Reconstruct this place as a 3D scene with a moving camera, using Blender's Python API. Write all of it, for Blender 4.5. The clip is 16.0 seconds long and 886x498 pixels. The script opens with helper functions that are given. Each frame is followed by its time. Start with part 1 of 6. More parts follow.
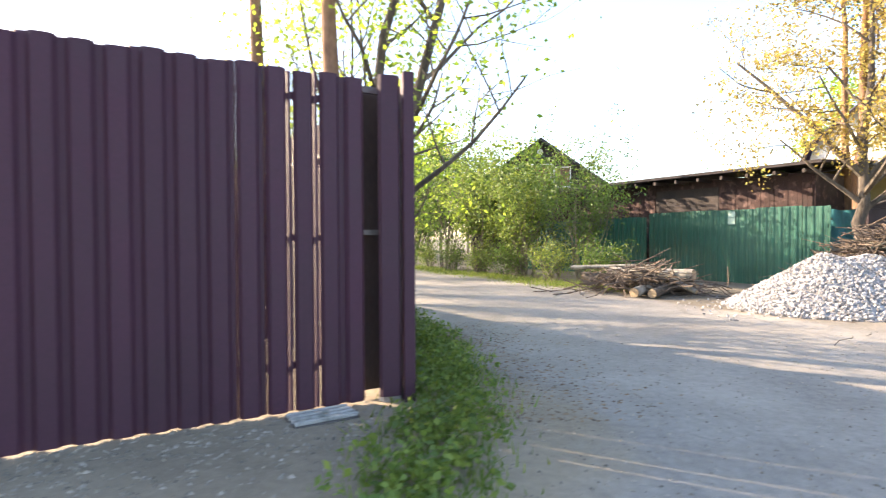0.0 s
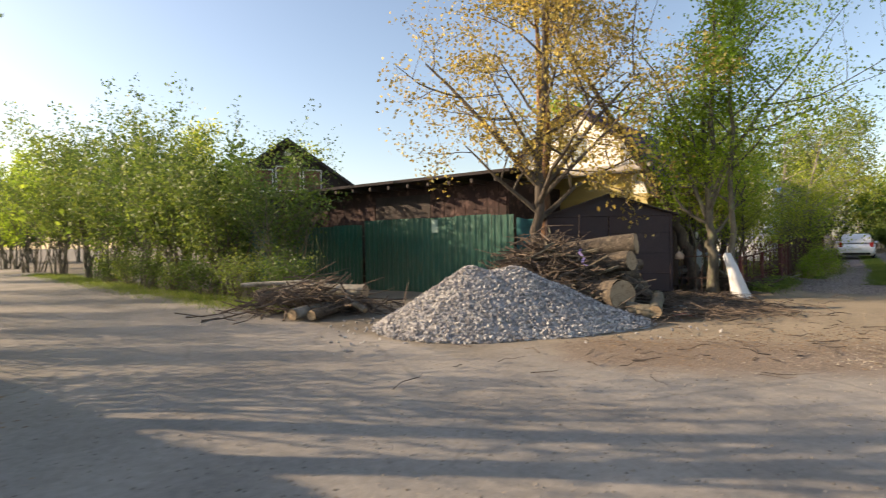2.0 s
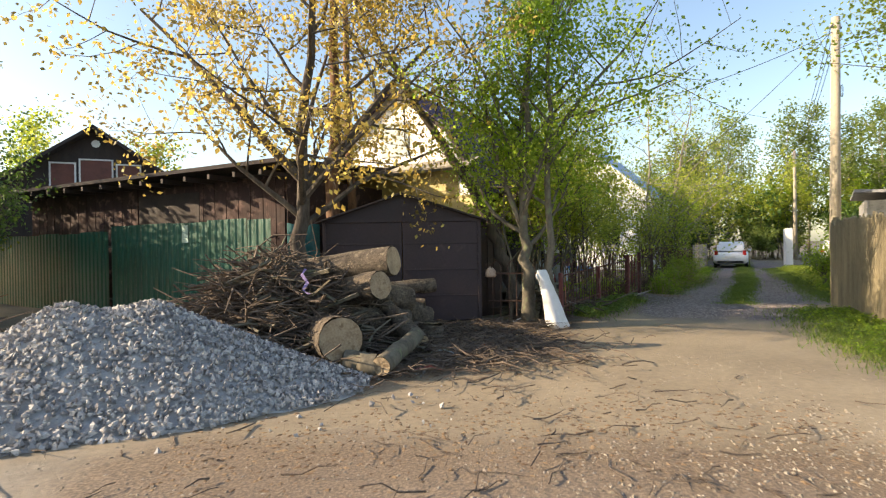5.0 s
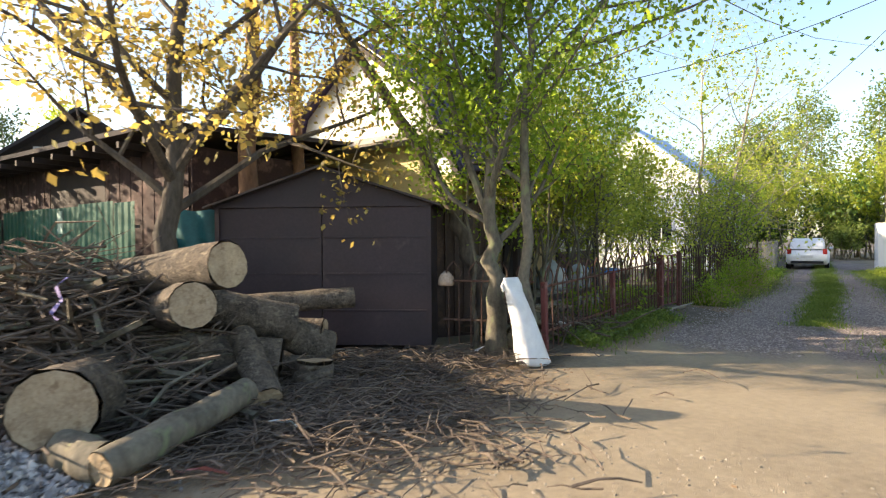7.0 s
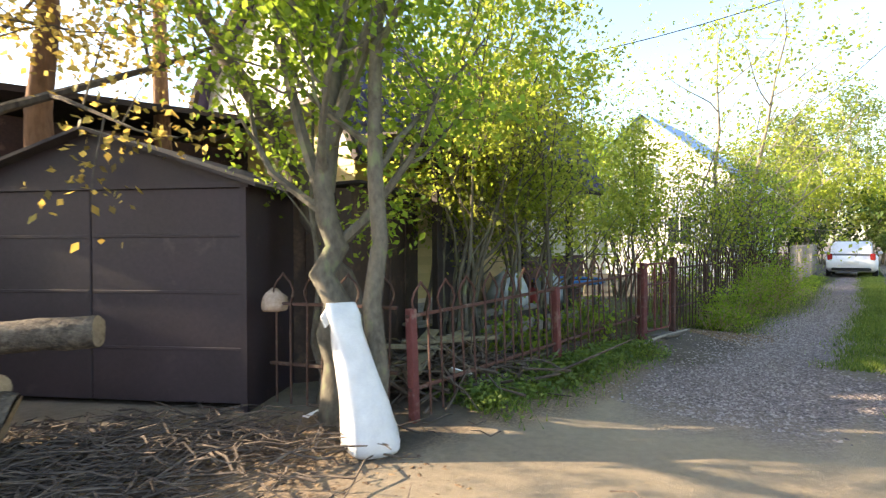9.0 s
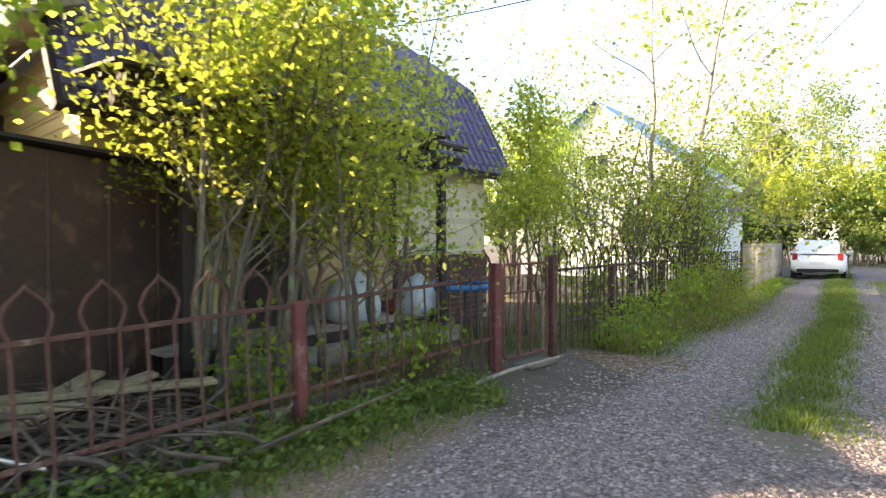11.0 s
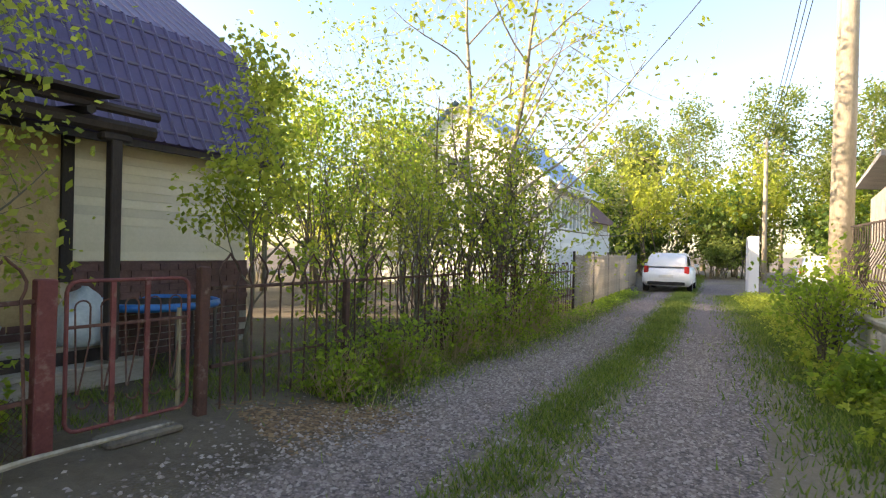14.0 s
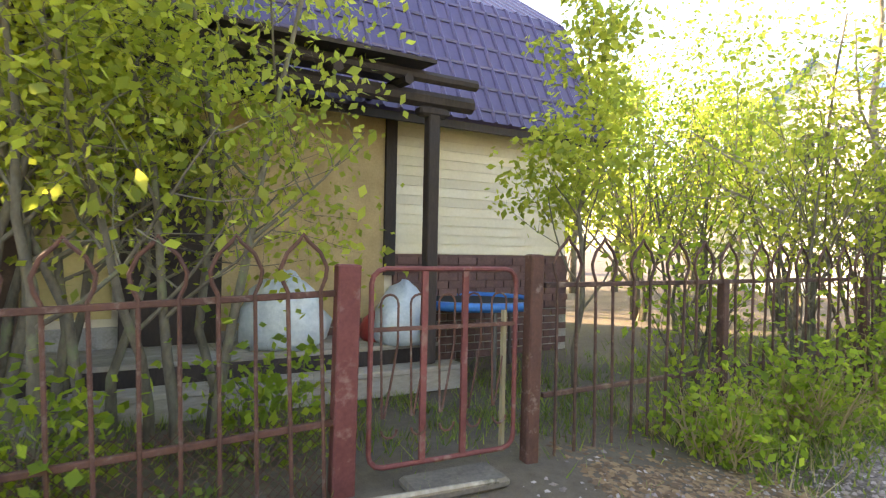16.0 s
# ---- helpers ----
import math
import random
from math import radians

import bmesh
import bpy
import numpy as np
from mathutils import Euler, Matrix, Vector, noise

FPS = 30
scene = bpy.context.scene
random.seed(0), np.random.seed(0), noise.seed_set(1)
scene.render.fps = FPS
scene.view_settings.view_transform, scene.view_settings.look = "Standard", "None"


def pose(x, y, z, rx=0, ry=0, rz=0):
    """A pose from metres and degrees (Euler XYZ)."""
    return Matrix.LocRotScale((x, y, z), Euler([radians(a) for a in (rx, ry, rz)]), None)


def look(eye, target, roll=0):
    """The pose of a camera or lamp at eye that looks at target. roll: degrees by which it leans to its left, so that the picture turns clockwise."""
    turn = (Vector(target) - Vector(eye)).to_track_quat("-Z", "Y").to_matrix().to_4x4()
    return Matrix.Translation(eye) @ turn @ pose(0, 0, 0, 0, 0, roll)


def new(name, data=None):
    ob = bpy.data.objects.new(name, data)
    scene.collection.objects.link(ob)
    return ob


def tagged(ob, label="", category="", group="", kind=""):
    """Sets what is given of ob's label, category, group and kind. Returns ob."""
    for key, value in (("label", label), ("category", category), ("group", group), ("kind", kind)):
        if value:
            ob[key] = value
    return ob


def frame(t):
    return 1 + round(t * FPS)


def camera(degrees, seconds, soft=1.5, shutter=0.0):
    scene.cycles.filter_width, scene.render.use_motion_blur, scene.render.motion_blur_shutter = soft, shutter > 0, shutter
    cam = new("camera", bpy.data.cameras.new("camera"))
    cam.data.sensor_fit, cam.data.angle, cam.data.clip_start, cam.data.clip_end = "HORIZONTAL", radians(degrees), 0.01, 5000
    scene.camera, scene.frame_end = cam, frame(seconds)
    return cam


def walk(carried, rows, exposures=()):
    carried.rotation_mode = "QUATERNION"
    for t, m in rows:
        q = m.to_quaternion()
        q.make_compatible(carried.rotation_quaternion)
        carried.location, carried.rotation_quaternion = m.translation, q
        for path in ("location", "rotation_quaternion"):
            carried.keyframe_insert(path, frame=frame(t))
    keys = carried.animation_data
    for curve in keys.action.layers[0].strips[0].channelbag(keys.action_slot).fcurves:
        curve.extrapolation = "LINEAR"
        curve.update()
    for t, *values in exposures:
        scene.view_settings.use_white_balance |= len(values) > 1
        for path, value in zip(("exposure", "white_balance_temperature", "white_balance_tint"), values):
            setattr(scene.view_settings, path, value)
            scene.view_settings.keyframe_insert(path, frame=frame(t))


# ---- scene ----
cam = camera(78.0, 16.0, soft=1.2, shutter=0.3)
PATH = [
    (0, (2.619, -2.472, 1.287), (2.16, -0.525, 1.249), -0.3),
    (0.5, (3.296, -1.883, 1.35), (2.972, 0.091, 1.32), -0.8),
    (1, (4.012, -1.395, 1.353), (3.911, 0.602, 1.333), -1.3),
    (1.5, (4.734, -0.852, 1.372), (4.768, 1.148, 1.346), -1.0),
    (2, (5.491, -0.389, 1.397), (5.721, 1.598, 1.371), -0.9),
    (2.5, (6.307, -0.041, 1.437), (6.748, 1.91, 1.41), -0.8),
    (3, (7.021, 0.275, 1.449), (7.72, 2.148, 1.422), -0.6),
    (3.5, (7.659, 0.662, 1.465), (8.374, 2.53, 1.433), -0.5),
    (3.7, (7.89, 0.842, 1.487), (8.603, 2.71, 1.46), -0.5),
    (5.8, (10.195, 3.256, 1.499), (10.581, 5.218, 1.48), -0.7),
    (6, (10.447, 3.515, 1.486), (10.827, 5.478, 1.458), -0.4),
    (6.5, (11.05, 4.242, 1.46), (11.361, 6.217, 1.427), 0.1),
    (7, (11.665, 4.919, 1.498), (11.962, 6.896, 1.467), -0.4),
    (7.5, (12.234, 5.631, 1.525), (12.482, 7.615, 1.493), -0.3),
    (8, (12.752, 6.287, 1.532), (12.997, 8.272, 1.509), -0.5),
    (8.2, (12.961, 6.508, 1.527), (13.189, 8.495, 1.515), -0.7),
    (10.3, (15.345, 8.67, 1.393), (15.515, 10.663, 1.356), 0.1),
    (10.5, (15.572, 8.871, 1.394), (15.75, 10.863, 1.371), -0.2),
    (11, (16.151, 9.366, 1.375), (16.395, 11.351, 1.358), -0.2),
    (11.5, (16.756, 9.855, 1.356), (17.058, 11.832, 1.343), -0.3),
    (12, (17.345, 10.216, 1.352), (17.761, 12.172, 1.344), -0.4),
    (12.5, (17.916, 10.514, 1.341), (18.388, 12.457, 1.334), -0.3),
    (13, (18.38, 10.589, 1.379), (18.954, 12.504, 1.375), -0.1),
    (13.5, (18.644, 10.611, 1.432), (19.218, 12.527, 1.436), 0.2),
    (14, (18.657, 10.76, 1.414), (19.23, 12.676, 1.418), 1.2),
    (14.5, (18.499, 11.092, 1.371), (19.058, 13.012, 1.364), 1.6),
    (15, (18.423, 11.441, 1.333), (18.602, 13.433, 1.32), 1.2),
    (15.5, (18.348, 11.87, 1.293), (17.99, 13.837, 1.277), 1.4),
    (16, (18.341, 12.262, 1.276), (17.86, 14.203, 1.271), 1.2),
]
walk(cam, [(t, look(eye, target, roll)) for t, eye, target, roll in PATH],
     [(0.0, 2.25, 6900, 16), (0.5, 1.8, 7000, 16), (1.0, 1.3, 7150, 15), (1.5, 0.95, 7450, 17), (2.5, 0.8, 7350, 13), (3.5, 0.85, 7300, 11), (6.0, 1.35, 7150, 12), (8.0, 1.75, 6950, 12),
      (10.5, 2.4, 7300, 15), (12.5, 2.1, 7550, 17), (14.5, 1.8, 7600, 18), (15.0, 2.1, 7700, 19), (15.5, 2.6, 7950, 21), (16.0, 3.05, 8200, 21)])

# ---- world, sun ----
SUN_EL = radians(21)
world = bpy.data.worlds.new("sky")
scene.world = world
world.use_nodes = True
wn = world.node_tree
sky = wn.nodes.new("ShaderNodeTexSky")
sky.sky_type, sky.sun_disc = "NISHITA", False
sky.sun_elevation, sky.sun_rotation = SUN_EL, radians(-78.7)
sky.air_density, sky.dust_density, sky.ozone_density = 1.0, 1.3, 1.6
wn.nodes["Background"].inputs["Strength"].default_value = 0.15
wn.links.new(sky.outputs[0], wn.nodes["Background"].inputs["Color"])
sun = new("sun", bpy.data.lights.new("sun", "SUN"))
sun.data.energy, sun.data.angle, sun.data.color = 4.5, radians(0.6), (1.0, 0.84, 0.62)
sun.matrix_world = look((-30, 6.0, 30.6 * math.tan(SUN_EL)), (0, 0, 0))

# ---- materials ----
MATS = {}


def ramp(nt, fac, stops):
    n = nt.nodes.new("ShaderNodeValToRGB")
    e = n.color_ramp.elements
    e[0].position, e[0].color = stops[0][0], (*stops[0][1], 1)
    e[1].position, e[1].color = stops[-1][0], (*stops[-1][1], 1)
    for p, c in stops[1:-1]:
        k = e.new(p)
        k.color = (*c, 1)
    nt.links.new(fac, n.inputs[0])
    return n.outputs[0]


def tex(nt, kind, scale, detail=4.0, vec=None, stretch=None):
    n = nt.nodes.new("ShaderNodeTexNoise" if kind == "noise" else "ShaderNodeTexVoronoi")
    n.inputs["Scale"].default_value = scale
    if kind == "noise":
        n.inputs["Detail"].default_value = detail
        n.inputs["Roughness"].default_value = 0.62
    if vec is None:
        tc = nt.nodes.new("ShaderNodeTexCoord")
        vec = tc.outputs["Object"]
    if stretch:
        mp = nt.nodes.new("ShaderNodeMapping")
        mp.inputs["Scale"].default_value = stretch
        nt.links.new(vec, mp.inputs[0])
        vec = mp.outputs[0]
    nt.links.new(vec, n.inputs["Vector"])
    return n


def mixc(nt, fac, a, b, mode="MIX"):
    n = nt.nodes.new("ShaderNodeMix")
    n.data_type, n.blend_type = "RGBA", mode
    for sock, v in ((0, fac), (6, a), (7, b)):
        if isinstance(v, (int, float)):
            n.inputs[sock].default_value = v
        elif isinstance(v, tuple):
            n.inputs[sock].default_value = (*v, 1)
        else:
            nt.links.new(v, n.inputs[sock])
    return n.outputs[2]


def mth(nt, op, a, b=0.0):
    n = nt.nodes.new("ShaderNodeMath")
    n.operation = op
    for k, v in enumerate((a, b)):
        if isinstance(v, (int, float)):
            n.inputs[k].default_value = v
        else:
            nt.links.new(v, n.inputs[k])
    return n.outputs[0]


def surface(name, dark, light, scale=3.0, fine=60.0, rough=0.85, bump=0.3, metal=0.0, stretch=None, third=None, dist=0.02, worn=0.0):
    """Two colours mixed by coarse and fine noise, with relief; third: colour of worn patches."""
    m = bpy.data.materials.new(name)
    m.use_nodes = True
    nt = m.node_tree
    p = nt.nodes["Principled BSDF"]
    a, b = tex(nt, "noise", scale, 5, stretch=stretch), tex(nt, "noise", fine, 3, stretch=stretch)
    f = mth(nt, "ADD", mth(nt, "MULTIPLY", a.outputs[0], 0.62), mth(nt, "MULTIPLY", b.outputs[0], 0.38))
    col = ramp(nt, f, [(0.36, dark), (0.64, light)])
    info = nt.nodes.new("ShaderNodeObjectInfo")
    v = mth(nt, "ADD", mth(nt, "MULTIPLY", info.outputs["Random"], 0.24), 0.88)
    col = mixc(nt, 1.0, col, (1, 1, 1), "MIX") if False else col
    hsv = nt.nodes.new("ShaderNodeHueSaturation")
    nt.links.new(col, hsv.inputs["Color"])
    nt.links.new(v, hsv.inputs["Value"])
    col = hsv.outputs[0]
    if third:
        w = tex(nt, "noise", scale * 1.7 + 1.3, 6, stretch=stretch)
        col = mixc(nt, ramp(nt, w.outputs[0], [(0.56 - worn, (0, 0, 0)), (0.66 - worn, (1, 1, 1))]), col, third)
    nt.links.new(col, p.inputs["Base Color"])
    p.inputs["Roughness"].default_value, p.inputs["Metallic"].default_value = rough, metal
    r = mth(nt, "ADD", mth(nt, "MULTIPLY", a.outputs[0], 0.3), rough - 0.15)
    nt.links.new(r, p.inputs["Roughness"])
    if bump:
        bn = nt.nodes.new("ShaderNodeBump")
        bn.inputs["Strength"].default_value, bn.inputs["Distance"].default_value = bump, dist
        nt.links.new(f, bn.inputs["Height"])
        nt.links.new(bn.outputs[0], p.inputs["Normal"])
    MATS[name] = m
    return m


def leafy(name, a, b, c, glow=0.45):
    """Leaf: diffuse front with light coming through, varied from leaf to leaf."""
    m = bpy.data.materials.new(name)
    m.use_nodes = True
    nt = m.node_tree
    p = nt.nodes["Principled BSDF"]
    g = nt.nodes.new("ShaderNodeNewGeometry")
    col = ramp(nt, g.outputs["Random Per Island"], [(0.0, a), (0.5, b), (1.0, c)])
    n = tex(nt, "noise", 0.9, 2)
    hsv = nt.nodes.new("ShaderNodeHueSaturation")
    nt.links.new(col, hsv.inputs["Color"])
    nt.links.new(mth(nt, "ADD", mth(nt, "MULTIPLY", n.outputs[0], 0.9), 0.55), hsv.inputs["Value"])
    nt.links.new(hsv.outputs[0], p.inputs["Base Color"])
    p.inputs["Roughness"].default_value = 0.55
    t = nt.nodes.new("ShaderNodeBsdfTranslucent")
    br = nt.nodes.new("ShaderNodeHueSaturation")
    br.inputs["Value"].default_value = 2.15
    br.inputs["Hue"].default_value = 0.485
    nt.links.new(hsv.outputs[0], br.inputs["Color"])
    nt.links.new(br.outputs[0], t.inputs["Color"])
    mx = nt.nodes.new("ShaderNodeMixShader")
    mx.inputs[0].default_value = glow
    nt.links.new(p.outputs[0], mx.inputs[1])
    nt.links.new(t.outputs[0], mx.inputs[2])
    nt.links.new(mx.outputs[0], nt.nodes["Material Output"].inputs["Surface"])
    MATS[name] = m
    return m


BARK = surface("bark", (0.040, 0.031, 0.025), (0.16, 0.13, 0.10), 3, 22, 0.95, 0.9, stretch=(1, 1, 0.25), dist=0.03)
BARK_PINE = surface("pine_bark", (0.10, 0.055, 0.035), (0.30, 0.17, 0.10), 4, 20, 0.95, 1.0, stretch=(1, 1, 0.3), dist=0.03)
BARK_PALE = surface("pale_bark", (0.16, 0.14, 0.11), (0.42, 0.38, 0.31), 3, 25, 0.9, 0.5, stretch=(1, 1, 0.4), third=(0.10, 0.09, 0.07))
BARK_GREY = surface("grey_bark", (0.065, 0.056, 0.042), (0.20, 0.175, 0.13), 4, 26, 0.92, 0.6, stretch=(1, 1, 0.5), third=(0.17, 0.19, 0.10))
LOG_BARK = surface("log_bark", (0.032, 0.024, 0.019), (0.17, 0.135, 0.10), 9, 38, 0.95, 1.0, dist=0.05, third=(0.22, 0.18, 0.13))
DIRTY_SLAB = surface("dirty_concrete", (0.09, 0.078, 0.062), (0.19, 0.165, 0.135), 4, 40, 0.95, 0.4)
TWIG = surface("twig_bark", (0.045, 0.032, 0.026), (0.19, 0.145, 0.11), 5, 30, 0.95, 0.4)
CUT = surface("cut_wood", (0.25, 0.175, 0.105), (0.44, 0.335, 0.215), 5, 40, 0.85, 0.4, third=(0.21, 0.14, 0.08))
L_GREEN = leafy("leaf_green", (0.095, 0.165, 0.018), (0.150, 0.240, 0.026), (0.23, 0.31, 0.036), 0.66)
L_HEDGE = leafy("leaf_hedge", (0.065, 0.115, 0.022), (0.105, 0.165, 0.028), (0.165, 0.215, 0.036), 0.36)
L_DARK = leafy("leaf_dark", (0.035, 0.075, 0.012), (0.055, 0.11, 0.016), (0.095, 0.155, 0.02), 0.35)
L_YELLOW = leafy("leaf_yellow", (0.145, 0.195, 0.026), (0.215, 0.265, 0.036), (0.30, 0.33, 0.055), 0.66)
L_MAPLE = leafy("leaf_maple", (0.17, 0.13, 0.030), (0.27, 0.215, 0.048), (0.38, 0.33, 0.085), 0.55)
L_BIRCH = leafy("leaf_birch", (0.085, 0.130, 0.030), (0.125, 0.175, 0.040), (0.175, 0.215, 0.055), 0.55)
L_PINE = leafy("needle", (0.02, 0.045, 0.016), (0.035, 0.068, 0.02), (0.055, 0.09, 0.025), 0.15)
GRASS = leafy("grass_blade", (0.055, 0.10, 0.014), (0.10, 0.165, 0.02), (0.19, 0.22, 0.045), 0.35)
DRY = leafy("dry_blade", (0.22, 0.17, 0.09), (0.33, 0.26, 0.14), (0.42, 0.35, 0.20), 0.3)
GATE_METAL = surface("gate_metal", (0.034, 0.008, 0.020), (0.052, 0.013, 0.031), 1.2, 40, 0.68, 0.05, third=(0.044, 0.012, 0.026))
STEEL = surface("dull_steel", (0.10, 0.09, 0.09), (0.2, 0.18, 0.17), 4, 50, 0.6, 0.1, 0.6)
GARAGE = surface("garage_paint", (0.024, 0.015, 0.018), (0.044, 0.027, 0.032), 1.4, 30, 0.6, 0.15, third=(0.062, 0.040, 0.042), worn=-0.05)
ROOFING = surface("roofing_felt", (0.025, 0.02, 0.022), (0.06, 0.05, 0.05), 3, 60, 0.95, 0.5)
RUST = surface("rusty_iron", (0.070, 0.030, 0.021), (0.135, 0.060, 0.044), 6, 50, 0.85, 0.3, third=(0.19, 0.135, 0.11))
RUST_DARK = surface("dark_iron", (0.045, 0.024, 0.018), (0.11, 0.055, 0.04), 6, 50, 0.85, 0.3, third=(0.16, 0.11, 0.08))
RED_POST = surface("red_post_paint", (0.12, 0.030, 0.028), (0.20, 0.060, 0.054), 4, 40, 0.8, 0.25, third=(0.23, 0.135, 0.11))
GREEN_METAL = surface("green_sheet", (0.003, 0.055, 0.036), (0.007, 0.090, 0.060), 1.5, 40, 0.42, 0.05, third=(0.006, 0.075, 0.052))
SHED_WOOD = surface("shed_wall", (0.026, 0.012, 0.011), (0.06, 0.030, 0.026), 1.5, 30, 0.85, 0.3, third=(0.13, 0.075, 0.065), worn=0.03)
DARK_WOOD = surface("dark_wood", (0.022, 0.016, 0.015), (0.055, 0.04, 0.035), 3, 40, 0.8, 0.3, stretch=(1, 1, 0.3))
OLD_WOOD = surface("old_wood", (0.12, 0.10, 0.06), (0.28, 0.235, 0.145), 3, 40, 0.9, 0.4, stretch=(1, 1, 0.2))
GREY_WOOD = surface("grey_board", (0.22, 0.20, 0.17), (0.42, 0.38, 0.33), 3, 40, 0.9, 0.4, stretch=(0.3, 1, 1))
SIDING = surface("cream_siding", (0.62, 0.56, 0.42), (0.72, 0.66, 0.52), 1.2, 30, 0.6, 0.05)
YELLOW = surface("yellow_siding", (0.52, 0.42, 0.17), (0.62, 0.51, 0.23), 1.2, 30, 0.65, 0.05)
WHITE = surface("white_paint", (0.70, 0.69, 0.66), (0.82, 0.81, 0.78), 1.0, 40, 0.6, 0.05)
PANEL = surface("particle_board", (0.40, 0.29, 0.14), (0.56, 0.42, 0.23), 4, 45, 0.8, 0.1)
PURPLE = surface("purple_roof_sheet", (0.060, 0.045, 0.115), (0.10, 0.075, 0.165), 1.2, 30, 0.4, 0.05)
BLUE_ROOF = surface("blue_roof_sheet", (0.10, 0.20, 0.38), (0.16, 0.29, 0.5), 1.2, 30, 0.4, 0.05)
SLATE = surface("slate_roof", (0.20, 0.20, 0.21), (0.36, 0.36, 0.37), 2, 40, 0.8, 0.3)
BRICK = surface("plinth_brick", (0.10, 0.055, 0.052), (0.19, 0.105, 0.095), 4, 30, 0.9, 0.3)
CONCRETE = surface("concrete", (0.26, 0.25, 0.23), (0.44, 0.42, 0.39), 3, 50, 0.92, 0.4, third=(0.2, 0.2, 0.17))
STONE = surface("crushed_stone", (0.27, 0.265, 0.265), (0.50, 0.48, 0.46), 6, 70, 0.9, 0.3)
SACK = surface("white_sack_weave", (0.66, 0.66, 0.66), (0.82, 0.82, 0.81), 7, 120, 0.7, 0.6, dist=0.02)
CARWHITE = surface("white_car_paint", (0.74, 0.74, 0.74), (0.80, 0.80, 0.80), 1, 10, 0.3, 0)
CARDARK = surface("dark_car_paint", (0.012, 0.012, 0.014), (0.02, 0.02, 0.024), 1, 10, 0.3, 0)
CARRED = surface("red_lamp", (0.35, 0.015, 0.012), (0.45, 0.02, 0.02), 2, 10, 0.25, 0)
RUBBER = surface("rubber", (0.012, 0.012, 0.012), (0.025, 0.025, 0.025), 4, 50, 0.9, 0.2)
BLUE = surface("blue_plastic", (0.01, 0.13, 0.42), (0.02, 0.2, 0.55), 2, 30, 0.4, 0.05)
TARP = surface("teal_tarpaulin", (0.01, 0.09, 0.10), (0.02, 0.15, 0.16), 3, 20, 0.5, 0.4)
PALE_BAG = surface("pale_plastic_bag", (0.42, 0.50, 0.55), (0.68, 0.74, 0.77), 5, 30, 0.45, 0.5)
SOIL = surface("black_soil", (0.03, 0.024, 0.018), (0.09, 0.07, 0.05), 3, 40, 0.95, 0.6)


def glass_mat(name, colour, rough=0.05):
    m = bpy.data.materials.new(name)
    m.use_nodes = True
    p = m.node_tree.nodes["Principled BSDF"]
    p.inputs["Base Color"].default_value = (*colour, 1)
    p.inputs["Roughness"].default_value = rough
    p.inputs["IOR"].default_value = 1.5
    p.inputs["Specular IOR Level"].default_value = 0.9
    return m


GLASS = glass_mat("dark_glass", (0.02, 0.025, 0.03))
GLASS_PALE = glass_mat("curtained_glass", (0.35, 0.4, 0.38), 0.1)
CHROME = surface("wheel_metal", (0.35, 0.35, 0.36), (0.5, 0.5, 0.52), 4, 30, 0.35, 0, 0.8)

# ---- mesh helpers ----
RNG = np.random.default_rng(7)


def mesh_object(name, verts, faces, material, parent=None, label="", smooth=False):
    me = bpy.data.meshes.new(name)
    me.from_pydata([tuple(v) for v in verts], [], [tuple(f) for f in faces])
    if material:
        me.materials.append(material)
    if smooth:
        me.polygons.foreach_set("use_smooth", [True] * len(me.polygons))
    me.update()
    ob = new(name, me)
    if parent is not None:
        ob.parent = parent
    if label:
        ob["label"] = label
    return ob


def fast_mesh(name, verts, size, material, parent=None, label=""):
    """A mesh of loose faces, each of `size` corners in turn."""
    n = len(verts) // size
    me = bpy.data.meshes.new(name)
    me.vertices.add(len(verts))
    me.vertices.foreach_set("co", np.asarray(verts, np.float32).ravel())
    me.loops.add(n * size)
    me.loops.foreach_set("vertex_index", np.arange(n * size, dtype=np.int32))
    me.polygons.add(n)
    me.polygons.foreach_set("loop_start", np.arange(0, n * size, size, dtype=np.int32))
    me.update(calc_edges=True)
    me.materials.append(material)
    ob = new(name, me)
    if parent is not None:
        ob.parent = parent
    if label:
        ob["label"] = label
    return ob


